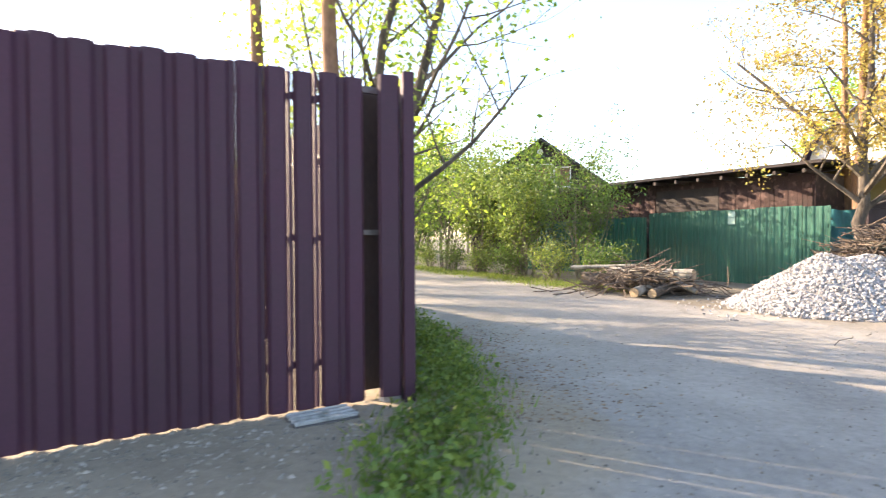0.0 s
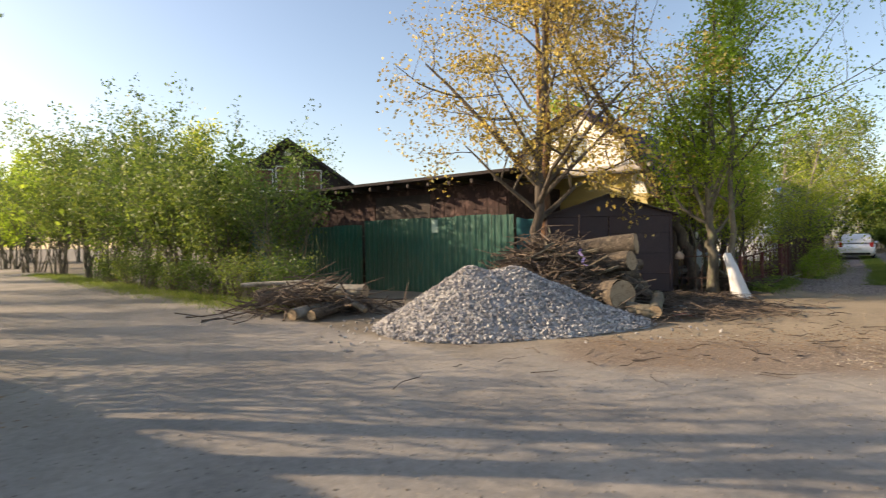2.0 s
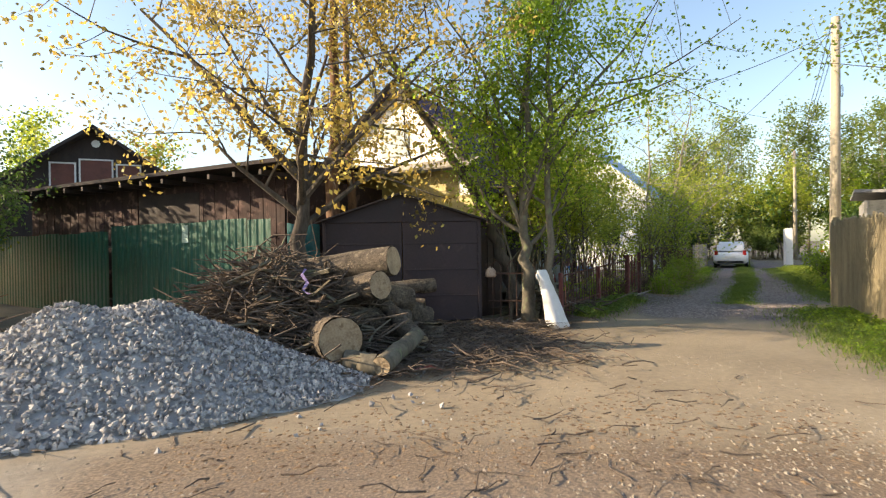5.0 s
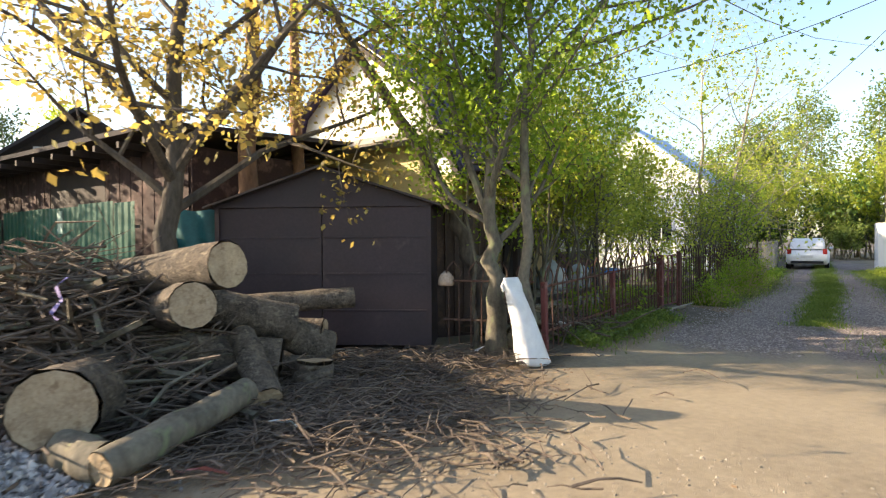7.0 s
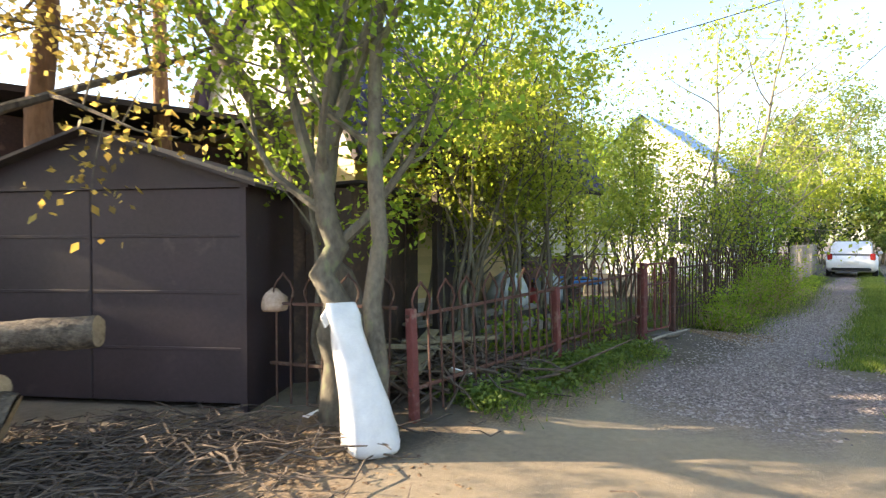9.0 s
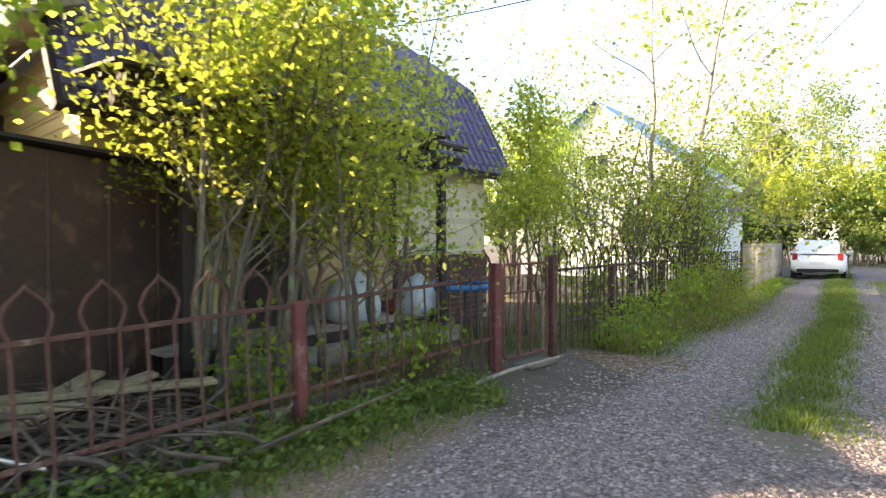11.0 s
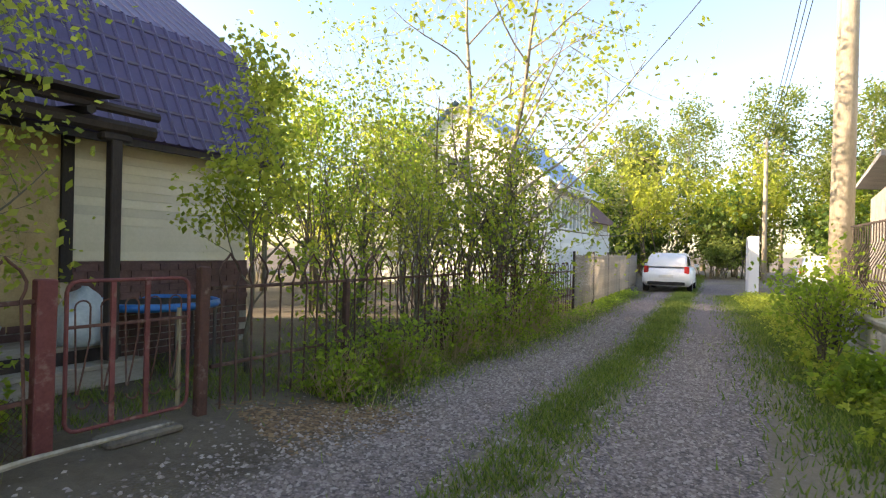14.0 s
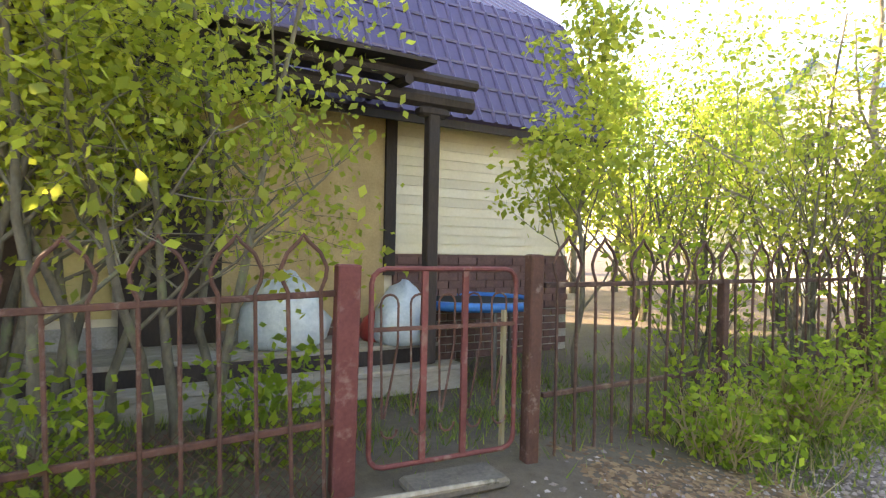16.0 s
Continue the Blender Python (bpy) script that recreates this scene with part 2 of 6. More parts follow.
class Shape:
    """Collects verts and faces of one part."""

    def __init__(self):
        self.v, self.f = [], []

    def add(self, v, f):
        o = len(self.v)
        self.v += [tuple(p) for p in v]
        self.f += [tuple(i + o for i in q) for q in f]
        return self

    def box(self, c, s, m=None, bevel=0.0):
        hx, hy, hz = s[0] / 2, s[1] / 2, s[2] / 2
        if bevel:
            b = min(bevel, hx * 0.9, hy * 0.9, hz * 0.9)
            v, rings = [], ((-hz, b), (-hz + b, 0), (hz - b, 0), (hz, b))
            for z, i in rings:
                x, y = hx - i, hy - i
                v += [(-x + b, -y, z), (x - b, -y, z), (x, -y + b, z), (x, y - b, z), (x - b, y, z), (-x + b, y, z), (-x, y - b, z), (-x, -y + b, z)]
            f = [tuple(range(7, -1, -1)), tuple(range(24, 32))]
            for r in range(3):
                f += [(r * 8 + k, r * 8 + (k + 1) % 8, r * 8 + 8 + (k + 1) % 8, r * 8 + 8 + k) for k in range(8)]
        else:
            v = [(x, y, z) for z in (-hz, hz) for x, y in ((-hx, -hy), (hx, -hy), (hx, hy), (-hx, hy))]
            f = [(3, 2, 1, 0), (4, 5, 6, 7), (0, 1, 5, 4), (1, 2, 6, 5), (2, 3, 7, 6), (3, 0, 4, 7)]
        t = Matrix.Translation(c)
        if m is not None:
            t = m @ t
        return self.add([t @ Vector(p) for p in v], f)

    def tube(self, pts, radii, sides=6, caps=True, wobble=0.0, rng=None):
        pts = [Vector(p) for p in pts]
        if not hasattr(radii, "__len__"):
            radii = [radii] * len(pts)
        v, f = [], []
        up = Vector((0.31, 0.17, 0.93))
        for i, p in enumerate(pts):
            d = (pts[min(i + 1, len(pts) - 1)] - pts[max(i - 1, 0)]).normalized()
            a = d.cross(up)
            a = d.cross(Vector((1, 0, 0))) if a.length < 1e-3 else a
            a.normalize()
            b = d.cross(a)
            up = a.cross(d) if a.length else up
            for k in range(sides):
                w = 2 * math.pi * k / sides
                r = radii[i] * (1 + (rng.uniform(-wobble, wobble) if wobble else 0))
                v.append(p + a * (r * math.cos(w)) + b * (r * math.sin(w)))
        for i in range(len(pts) - 1):
            f += [(i * sides + k, i * sides + (k + 1) % sides, (i + 1) * sides + (k + 1) % sides, (i + 1) * sides + k) for k in range(sides)]
        if caps:
            f += [tuple(range(sides - 1, -1, -1)), tuple(range((len(pts) - 1) * sides, len(pts) * sides))]
        return self.add(v, f)

    def make(self, name, material, parent=None, label="", smooth=False):
        return mesh_object(name, self.v, self.f, material, parent, label, smooth)


def empty(name, label, category, group="", m=None):
    e = new(name)
    e.empty_display_size = 0.1
    if m is not None:
        e.matrix_world = m
    return tagged(e, label, category, group)


def along(a, b):
    """Pose at a (x, y, z) whose x axis runs level towards b."""
    return pose(a[0], a[1], a[2] if len(a) > 2 else 0, 0, 0, math.degrees(math.atan2(b[1] - a[1], b[0] - a[0])))


def leaves(centres, spread, count, size, rng, droop=0.3, flat=0.0):
    """Corners of folded leaf quads scattered round the centres."""
    c = np.asarray(centres)
    idx = rng.integers(0, len(c), count)
    p = c[idx] + np.clip(rng.normal(0, 0.9, (count, 3)), -1.5, 1.5) * np.asarray(spread)
    yaw = rng.uniform(0, 2 * math.pi, count)
    pit = rng.uniform(-1.0, 0.7, count) - droop
    ax = np.stack([np.cos(yaw) * np.cos(pit), np.sin(yaw) * np.cos(pit), np.sin(pit)], 1)
    sd = np.cross(ax, rng.normal(0, 1, (count, 3)))
    sd /= np.linalg.norm(sd, axis=1)[:, None] + 1e-6
    s = size * rng.uniform(0.55, 1.25, count)[:, None]
    q = np.stack([p, p + ax * s * 0.45 + sd * s * 0.31, p + ax * s, p + ax * s * 0.45 - sd * s * 0.31], 1)
    return q.reshape(-1, 3)


def limb(sh, tips, p, d, length, r, depth, rng, up=0.12, spread=0.75, kids=3, first=0.3, sides=6, sub=None):
    """A bent branch that forks into smaller ones; notes where leaves may sit."""
    n = 5 if depth > 0 else 3
    pts, rad = [np.array(p, float)], [r]
    d = np.array(d, float)
    for i in range(n):
        d = d + rng.normal(0, 0.13, 3) + np.array([0, 0, up * 0.4])
        d /= np.linalg.norm(d)
        pts.append(pts[-1] + d * length / n)
        rad.append(r * (1 - 0.75 * (i + 1) / n))
    sh.tube(pts, rad, max(3, sides), caps=False)
    if depth <= 1:
        tips += [pts[k] for k in range(1 if depth < 1 else 2, len(pts))]
    if depth > 0:
        for k in range(kids):
            t = first + (1 - first) * (k + rng.uniform(0.2, 0.8)) / kids
            i = min(int(t * n), n - 1)
            q = pts[i] + (pts[i + 1] - pts[i]) * (t * n - i)
            side = rng.normal(0, 1, 3)
            side -= d * side.dot(d)
            side /= np.linalg.norm(side)
            dd = d * (1 - spread) + side * spread + np.array([0, 0, up])
            limb(sub or sh, tips, q, dd / np.linalg.norm(dd), length * rng.uniform(0.45, 0.7), rad[i] * 0.55, depth - 1, rng, up, spread, kids, first, sides - 1)


def tree(name, base, trunk, radius, seed, leaf, bark, label, crown_from=0.35, limbs=9, length=2.2, depth=2, count=7000, size=0.09,
         spread=0.22, up=0.15, kids=3, stems=1, splay=0.0, category="tree", droop=0.3, extra=()):
    """A tapered trunk (offsets from base) with forking limbs and a crown of single leaves."""
    rng = np.random.default_rng(seed)
    root = empty(name, label, category, m=pose(*base))
    tips = []
    split = depth > 1
    rest = Shape()
    for s in range(stems):
        lean = np.array([0, 0, 0.0]) if stems == 1 else rng.normal(0, splay, 3) * [1, 1, 0]
        start = np.zeros(3) if stems == 1 else np.clip(rng.normal(0, 0.12 + 0.03 * stems, 3), -0.5, 0.5) * [1, 1, 0]
        ctl = [np.array(q, float) for q in trunk]
        pts = []
        for i in range(len(ctl) - 1):
            pts += [ctl[i] + (ctl[i + 1] - ctl[i]) * k / 4 for k in range(4)]
        pts.append(ctl[-1])
        h = max(ctl[-1][2], 0.1)
        scale = rng.uniform(0.75, 1.05) if stems > 1 else 1
        pts = [start + (q + lean * (q[2] / h) ** 1.3 * h) * [1, 1, scale] + (rng.normal(0, 0.035, 3) * [1, 1, 0] if i else 0) for i, q in enumerate(pts)]
        pts[0] = pts[0] - [0, 0, 0.12]
        rad = [radius * (1 - 0.82 * i / (len(pts) - 1)) * (1.25 if i == 0 else 1) for i in range(len(pts))]
        Shape().tube(pts, rad, 10 if radius > 0.06 else 6, wobble=0.06, rng=rng).make("trunk", bark, root, smooth=True)
        for k in range(limbs):
            t = crown_from + (1 - crown_from) * (k + rng.uniform(0, 0.9)) / limbs
            x = t * (len(pts) - 1)
            i = min(int(x), len(pts) - 2)
            q = pts[i] + (pts[i + 1] - pts[i]) * (x - i)
            yaw = k * 2.4 + rng.uniform(0, 0.8)
            rise = 0.35 + up + 0.5 * t
            d = np.array([math.cos(yaw), math.sin(yaw), rise])
            one = Shape() if split else rest
            limb(one, tips, q, d / np.linalg.norm(d), length * (1.15 - 0.65 * t) * rng.uniform(0.75, 1.2), rad[i] * 0.5, depth, rng, up, kids=kids, sub=rest)
            if split:
                one.make("branch", bark, root)
        tips.append(pts[-1])
    for p, d, ln, r in extra:
        one = Shape()
        limb(one, tips, p, np.array(d) / np.linalg.norm(d), ln, r, 2, rng, up, kids=kids, sub=rest)
        one.make("branch", bark, root)
    rest.make("twigwork", bark, root)["kind"] = "stuff"
    if count:
        fast_mesh("crown", leaves(tips, (spread, spread, spread * 0.8), count, size, rng, droop), 4, leaf, root)
    return root


def bush(name, base, size, seed, leaf, label, count=5000, leaf_size=0.07, stems=9, bark=None, bare=0.0, category="bush"):
    """Many thin stems fanning out of the ground, each forking, with leaves."""
    rng = np.random.default_rng(seed)
    root = empty(name, label, category, m=pose(*base))
    tips = []
    rest = Shape()
    for s in range(stems):
        sh = Shape()
        a = rng.uniform(0, 6.283)
        lean = rng.uniform(0.05, 0.5) * size[0] / size[2]
        d = np.array([math.cos(a) * lean, math.sin(a) * lean, 1.0])
        p = np.array([math.cos(a), math.sin(a), 0]) * rng.uniform(0, 0.35) * size[0] * 0.5
        p[2] = -0.1
        limb(sh, tips, p, d / np.linalg.norm(d), size[2] * rng.uniform(0.65, 1.0), 0.012 + 0.006 * size[2], 2, rng, 0.2, 0.5, 4, 0.25, 5, rest)
        sh.make("stem", bark or BARK_GREY, root)
    rest.make("twigwork", bark or BARK_GREY, root)["kind"] = "stuff"
    tips = [t for t in tips if t[2] > bare * size[2] * rng.uniform(0.6, 1.2)]
    fast_mesh("crown", leaves(tips, (0.16, 0.16, 0.14), count, leaf_size, rng), 4, leaf, root)
    return root

# ---- ground ----
def seg_dist(x, y, pts):
    """Signed side and distance from a polyline, on arrays."""
    best = np.full(x.shape, 1e9)
    for (ax, ay), (bx, by) in zip(pts[:-1], pts[1:]):
        dx, dy = bx - ax, by - ay
        t = np.clip(((x - ax) * dx + (y - ay) * dy) / (dx * dx + dy * dy), 0, 1)
        best = np.minimum(best, np.hypot(x - ax - t * dx, y - ay - t * dy))
    return best


ROAD = [(16, -11), (9.5, -3.0), (5.2, 3.4), (2.0, 8.2), (-3.0, 14.5), (-9.0, 22.5), (-26.0, 43.0), (-60, 84)]
TRACK_L = [(14.6, 9.0), (16.6, 11.7), (18.7, 13.75), (19.7, 14.75), (23.25, 18.2), (28.6, 24.1), (36.4, 32.6), (46, 43)]
TRACK_R = [(15.4, 8.0), (18.2, 11.0), (20.4, 13.25), (22.3, 15.0), (25.9, 18.9), (30.5, 23.4), (38.2, 31.6), (47, 41.5)]
MID = [(19.0, 12.85), (19.5, 13.3), (20.6, 14.5), (23.9, 17.7), (29.3, 23.5), (37.2, 32.0), (46.5, 42)]
FENCE_LINE = [(14.6, 12.35), (15.7, 13.3), (17.3, 14.7), (18.1, 15.4)]


def mound(x, y):
    """Height of the ground over the level of the lane."""
    h = 0.025 * np.sin(x * 0.9 + 1.3) * np.cos(y * 0.8)
    h = h + 0.035 * np.exp(-(seg_dist(x, y, MID) / 0.35) ** 2)
    h = h + 0.15 * np.exp(-(seg_dist(x, y, FENCE_LINE) / 0.9) ** 2)
    return np.where(np.hypot(x - 12, y - 10) > 70, 0, h)


def smooth(d, a, b):
    return np.clip((d - a) / (b - a), 0, 1)


def make_ground():
    def axis(lo, hi):
        near = np.arange(lo, hi + 0.01, 0.2)
        out = np.array([1.5, 3, 5, 8, 12, 18, 26, 40, 60, 90, 140, 220, 400, 900])
        return np.concatenate([(lo - out)[::-1], near, hi + out])

    xs, ys = axis(-6, 36), axis(-5, 32)
    x, y = np.meshgrid(xs, ys)
    z = mound(x, y)
    nx, ny = len(xs), len(ys)
    v = np.stack([x, y, z], -1).reshape(-1, 3)
    i = np.arange(nx * ny).reshape(ny, nx)
    f = np.stack([i[:-1, :-1], i[:-1, 1:], i[1:, 1:], i[1:, :-1]], -1).reshape(-1, 4)
    me = bpy.data.meshes.new("ground")
    me.from_pydata(v.tolist(), [], f.tolist())
    me.polygons.foreach_set("use_smooth", [True] * len(me.polygons))
    road = 1 - smooth(seg_dist(x, y, ROAD), 2.3, 2.9)
    apron = 1 - smooth(np.hypot((x - 7.5) / 1.3, y - 1.5), 4.0, 6.5)
    asphalt = np.maximum(road, apron * 0.85) * smooth(seg_dist(x, y, [(-4, -3), (1.0, 1.0)]), 1.3, 2.3)
    gravel = np.maximum(1 - smooth(seg_dist(x, y, TRACK_L), 0.75, 1.2), 1 - smooth(seg_dist(x, y, TRACK_R), 0.5, 0.85))
    gravel = gravel * smooth(seg_dist(x, y, MID), 0.2, 0.45)
    gravel = gravel * smooth(x + y, 25.5, 30.5)
    sandy = np.maximum(1 - smooth(seg_dist(x, y, [(-2, -1), (1.2, 0.6)]), 1.6, 2.6), 1 - smooth(seg_dist(x, y, [(9, 4.5), (14.5, 8.5), (16.5, 10)]), 2.3, 3.7))
    litter = np.maximum(1 - smooth(seg_dist(x, y, [(9.2, 9.2), (12.3, 10.8)]), 0.8, 1.8), 1 - smooth(seg_dist(x, y, [(8.5, 6.0), (13.0, 4.5)]), 0.3, 1.5) * 1.0)
    litter = np.maximum(litter, 1 - smooth(seg_dist(x, y, [(18.6, 15.0), (19.5, 15.6)]), 0.3, 1.0))
    litter = np.maximum(litter, 1 - smooth(seg_dist(x, y, [(13.6, 11.7), (15.2, 12.5), (17.4, 14.0)]), 0.4, 0.9))
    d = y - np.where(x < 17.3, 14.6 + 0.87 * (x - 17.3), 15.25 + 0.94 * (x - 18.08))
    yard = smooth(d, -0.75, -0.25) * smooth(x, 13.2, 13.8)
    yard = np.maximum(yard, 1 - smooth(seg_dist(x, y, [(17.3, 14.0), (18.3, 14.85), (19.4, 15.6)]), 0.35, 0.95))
    for name, val in (("yard", yard), ("asphalt", asphalt), ("gravel", gravel), ("sandy", sandy), ("litter", litter)):
        at = me.attributes.new(name, "FLOAT", "POINT")
        at.data.foreach_set("value", val.astype(np.float32).ravel())
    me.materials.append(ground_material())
    return tagged(new("ground", me), "dusty dirt ground with worn asphalt, gravel ruts and sandy patches", "ground", kind="structure")


def ground_material():
    m = bpy.data.materials.new("ground_mix")
    m.use_nodes = True
    nt = m.node_tree
    p = nt.nodes["Principled BSDF"]

    def zone(name, wob=0.5, sharp=0.12):
        a = nt.nodes.new("ShaderNodeAttribute")
        a.attribute_name = name
        n = tex(nt, "noise", 1.6, 7)
        f = mth(nt, "ADD", a.outputs["Fac"], mth(nt, "MULTIPLY", mth(nt, "SUBTRACT", n.outputs[0], 0.5), wob))
        return ramp(nt, f, [(0.5 - sharp, (0, 0, 0)), (0.5 + sharp, (1, 1, 1))])

    big, fine, grit = tex(nt, "noise", 0.6, 6), tex(nt, "noise", 14, 6), tex(nt, "noise", 120, 2)
    f = mth(nt, "ADD", mth(nt, "MULTIPLY", big.outputs[0], 0.5), mth(nt, "ADD", mth(nt, "MULTIPLY", fine.outputs[0], 0.3), mth(nt, "MULTIPLY", grit.outputs[0], 0.2)))
    soil = ramp(nt, f, [(0.36, (0.12, 0.10, 0.07)), (0.62, (0.25, 0.205, 0.15))])
    sand = ramp(nt, f, [(0.36, (0.19, 0.15, 0.102)), (0.64, (0.36, 0.29, 0.20))])
    asph = ramp(nt, f, [(0.36, (0.18, 0.16, 0.138)), (0.50, (0.275, 0.245, 0.208)), (0.64, (0.37, 0.33, 0.28))])
    vor = tex(nt, "voronoi", 38)
    stones = ramp(nt, mth(nt, "ADD", mth(nt, "MULTIPLY", vor.outputs["Distance"], 0.5), mth(nt, "MULTIPLY", f, 0.6)), [(0.25, (0.33, 0.265, 0.248)), (0.7, (0.115, 0.092, 0.087))])
    vcol = nt.nodes.new("ShaderNodeSeparateColor")
    nt.links.new(vor.outputs["Color"], vcol.inputs[0])
    hv = nt.nodes.new("ShaderNodeHueSaturation")
    nt.links.new(stones, hv.inputs["Color"])
    nt.links.new(mth(nt, "ADD", mth(nt, "MULTIPLY", vcol.outputs[0], 0.9), 0.6), hv.inputs["Value"])
    leaf = ramp(nt, tex(nt, "noise", 45, 4).outputs[0], [(0.4, (0.07, 0.045, 0.03)), (0.52, (0.19, 0.12, 0.07)), (0.62, (0.30, 0.21, 0.13))])
    col = mixc(nt, zone("sandy"), soil, sand)
    ck = tex(nt, "voronoi", 0.42)
    ck.feature = "DISTANCE_TO_EDGE"
    wn_ = tex(nt, "noise", 2.5, 5)
    tcw = nt.nodes.new("ShaderNodeTexCoord")
    warp = mixc(nt, 0.16, tcw.outputs["Object"], wn_.outputs["Color"], "ADD")
    nt.links.new(warp, ck.inputs["Vector"])
    crack = ramp(nt, ck.outputs["Distance"], [(0.0, (1, 1, 1)), (0.012, (0, 0, 0))])
    patchy = ramp(nt, big.outputs[0], [(0.48, (0, 0, 0)), (0.56, (1, 1, 1))])
    asph = mixc(nt, mth(nt, "MULTIPLY", crack, mth(nt, "MULTIPLY", patchy, 0.3)), asph, (0.05, 0.045, 0.04))
    col = mixc(nt, zone("asphalt", 0.7, 0.2), col, asph)
    col = mixc(nt, zone("litter", 0.9, 0.2), col, mixc(nt, 0.7, col, leaf))
    col = mixc(nt, zone("gravel", 0.5, 0.15), col, hv.outputs[0])
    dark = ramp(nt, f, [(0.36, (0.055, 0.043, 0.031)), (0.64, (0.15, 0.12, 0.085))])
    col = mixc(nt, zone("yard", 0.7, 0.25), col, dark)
    nt.links.new(col, p.inputs["Base Color"])
    p.inputs["Roughness"].default_value = 0.93
    hgt = mixc(nt, zone("gravel", 0.5, 0.15), f, vor.outputs["Distance"])
    b = nt.nodes.new("ShaderNodeBump")
    b.inputs["Strength"].default_value, b.inputs["Distance"].default_value = 0.7, 0.03
    nt.links.new(hgt, b.inputs["Height"])
    nt.links.new(b.outputs[0], p.inputs["Normal"])
    return m


make_ground()


# ---- entrance gate of metal slats ----
def metal_gate():
    a, b = Vector((-2.9, -2.0, 0)), Vector((1.05, 1.545, 0))
    g = empty("metal_gate", "tall dark maroon gate of upright profiled metal slats", "gate", m=along(a, b))
    n_len = (b - a).length
    period = 0.195
    count = int(n_len / period)
    prof = [(-0.077, 0.0), (-0.05, -0.034), (0.05, -0.034), (0.077, 0.0)]
    for k in range(count):
        x = n_len - 0.09 - k * period
        top = 2.52 + 0.012 * math.sin(k * 2.1)
        for shift, y0, w in ((0.0, 0.0, 1.0), (period / 2, 0.035, 0.62)):
            if shift and k == count - 1:
                continue
            gap = -0.023 if (shift and k in (3, 4)) else 0.0
            if shift and k in (1, 2):  # two joints stand slightly open
                w = 0.27
            v = []
            for z in (0.03, top):
                v += [(x - shift + px * w + (gap if px * w > 0 and shift else 0), y0 + py, z) for px, py in prof]
                v += [(x - shift + px * w * 0.97 + (gap if px * w > 0 and shift else 0), y0 + py + 0.003, z) for px, py in prof[::-1]]
            f = [(i, (i + 1) % 8, 8 + (i + 1) % 8, 8 + i) for i in range(8)] + [(7, 6, 5, 4, 3, 2, 1, 0), tuple(range(8, 16))]
            mesh_object("slat", v, f, GATE_METAL, g)
    for z in (0.35, 1.3, 2.35):
        Shape().box((n_len / 2, 0.065, z), (n_len, 0.03, 0.05)).make("rail", GATE_METAL, g)
    for x in (0.03, n_len - 0.02):
        Shape().box((x, 0.065, 1.35), (0.04, 0.04, 2.3)).make("stile", GATE_METAL, g)
    Shape().box((n_len + 0.10, 0.16, 1.27), (0.30, 0.02, 2.42)).make("back_panel", DARK_WOOD, g)
    Shape().box((n_len + 0.09, 0.05, 1.34), (0.20, 0.03, 0.04)).make("hinge", STEEL, g)
    Shape().box((n_len + 0.09, 0.05, 2.46), (0.20, 0.03, 0.05)).make("hinge", STEEL, g)
    # strip of the fixed post
    post = empty("gate_post", "square maroon metal post beside a narrow fixed slat", "post", m=along(Vector((1.24, 1.60, 0)), Vector((1.44, 1.72, 0))))
    Shape().box((0.14, 0.0, 1.28), (0.09, 0.09, 2.62), bevel=0.006).make("post", GATE_METAL, post)
    v = []
    for z in (0.06, 2.55):
        v += [(-0.10, -0.02, z), (-0.08, -0.045, z), (0.05, -0.045, z), (0.07, -0.02, z), (0.07, -0.016, z), (-0.10, -0.016, z)]
    mesh_object("slat", v, [(i, (i + 1) % 6, 6 + (i + 1) % 6, 6 + i) for i in range(6)] + [(5, 4, 3, 2, 1, 0), tuple(range(6, 12))], GATE_METAL, post)
    Shape().box((0.0, 0.06, 0.03), (0.16, 0.12, 0.12), bevel=0.02).make("footing", CONCRETE, post, "grey concrete footing")
    # ribbed plate on the sand
    gr = empty("drain_grate", "small grey ribbed metal sheet lying on sand", "grate", m=along(Vector((0.72, 0.95, 0.02)), Vector((1.05, 1.28, 0))))
    Shape().box((0.22, -0.02, 0.0), (0.46, 0.26, 0.012)).make("sheet", STEEL, gr)
    for k in range(4):
        Shape().box((0.22, -0.125 + k * 0.07, 0.02), (0.46, 0.03, 0.03), bevel=0.006).make("rib", CONCRETE, gr)


metal_gate()


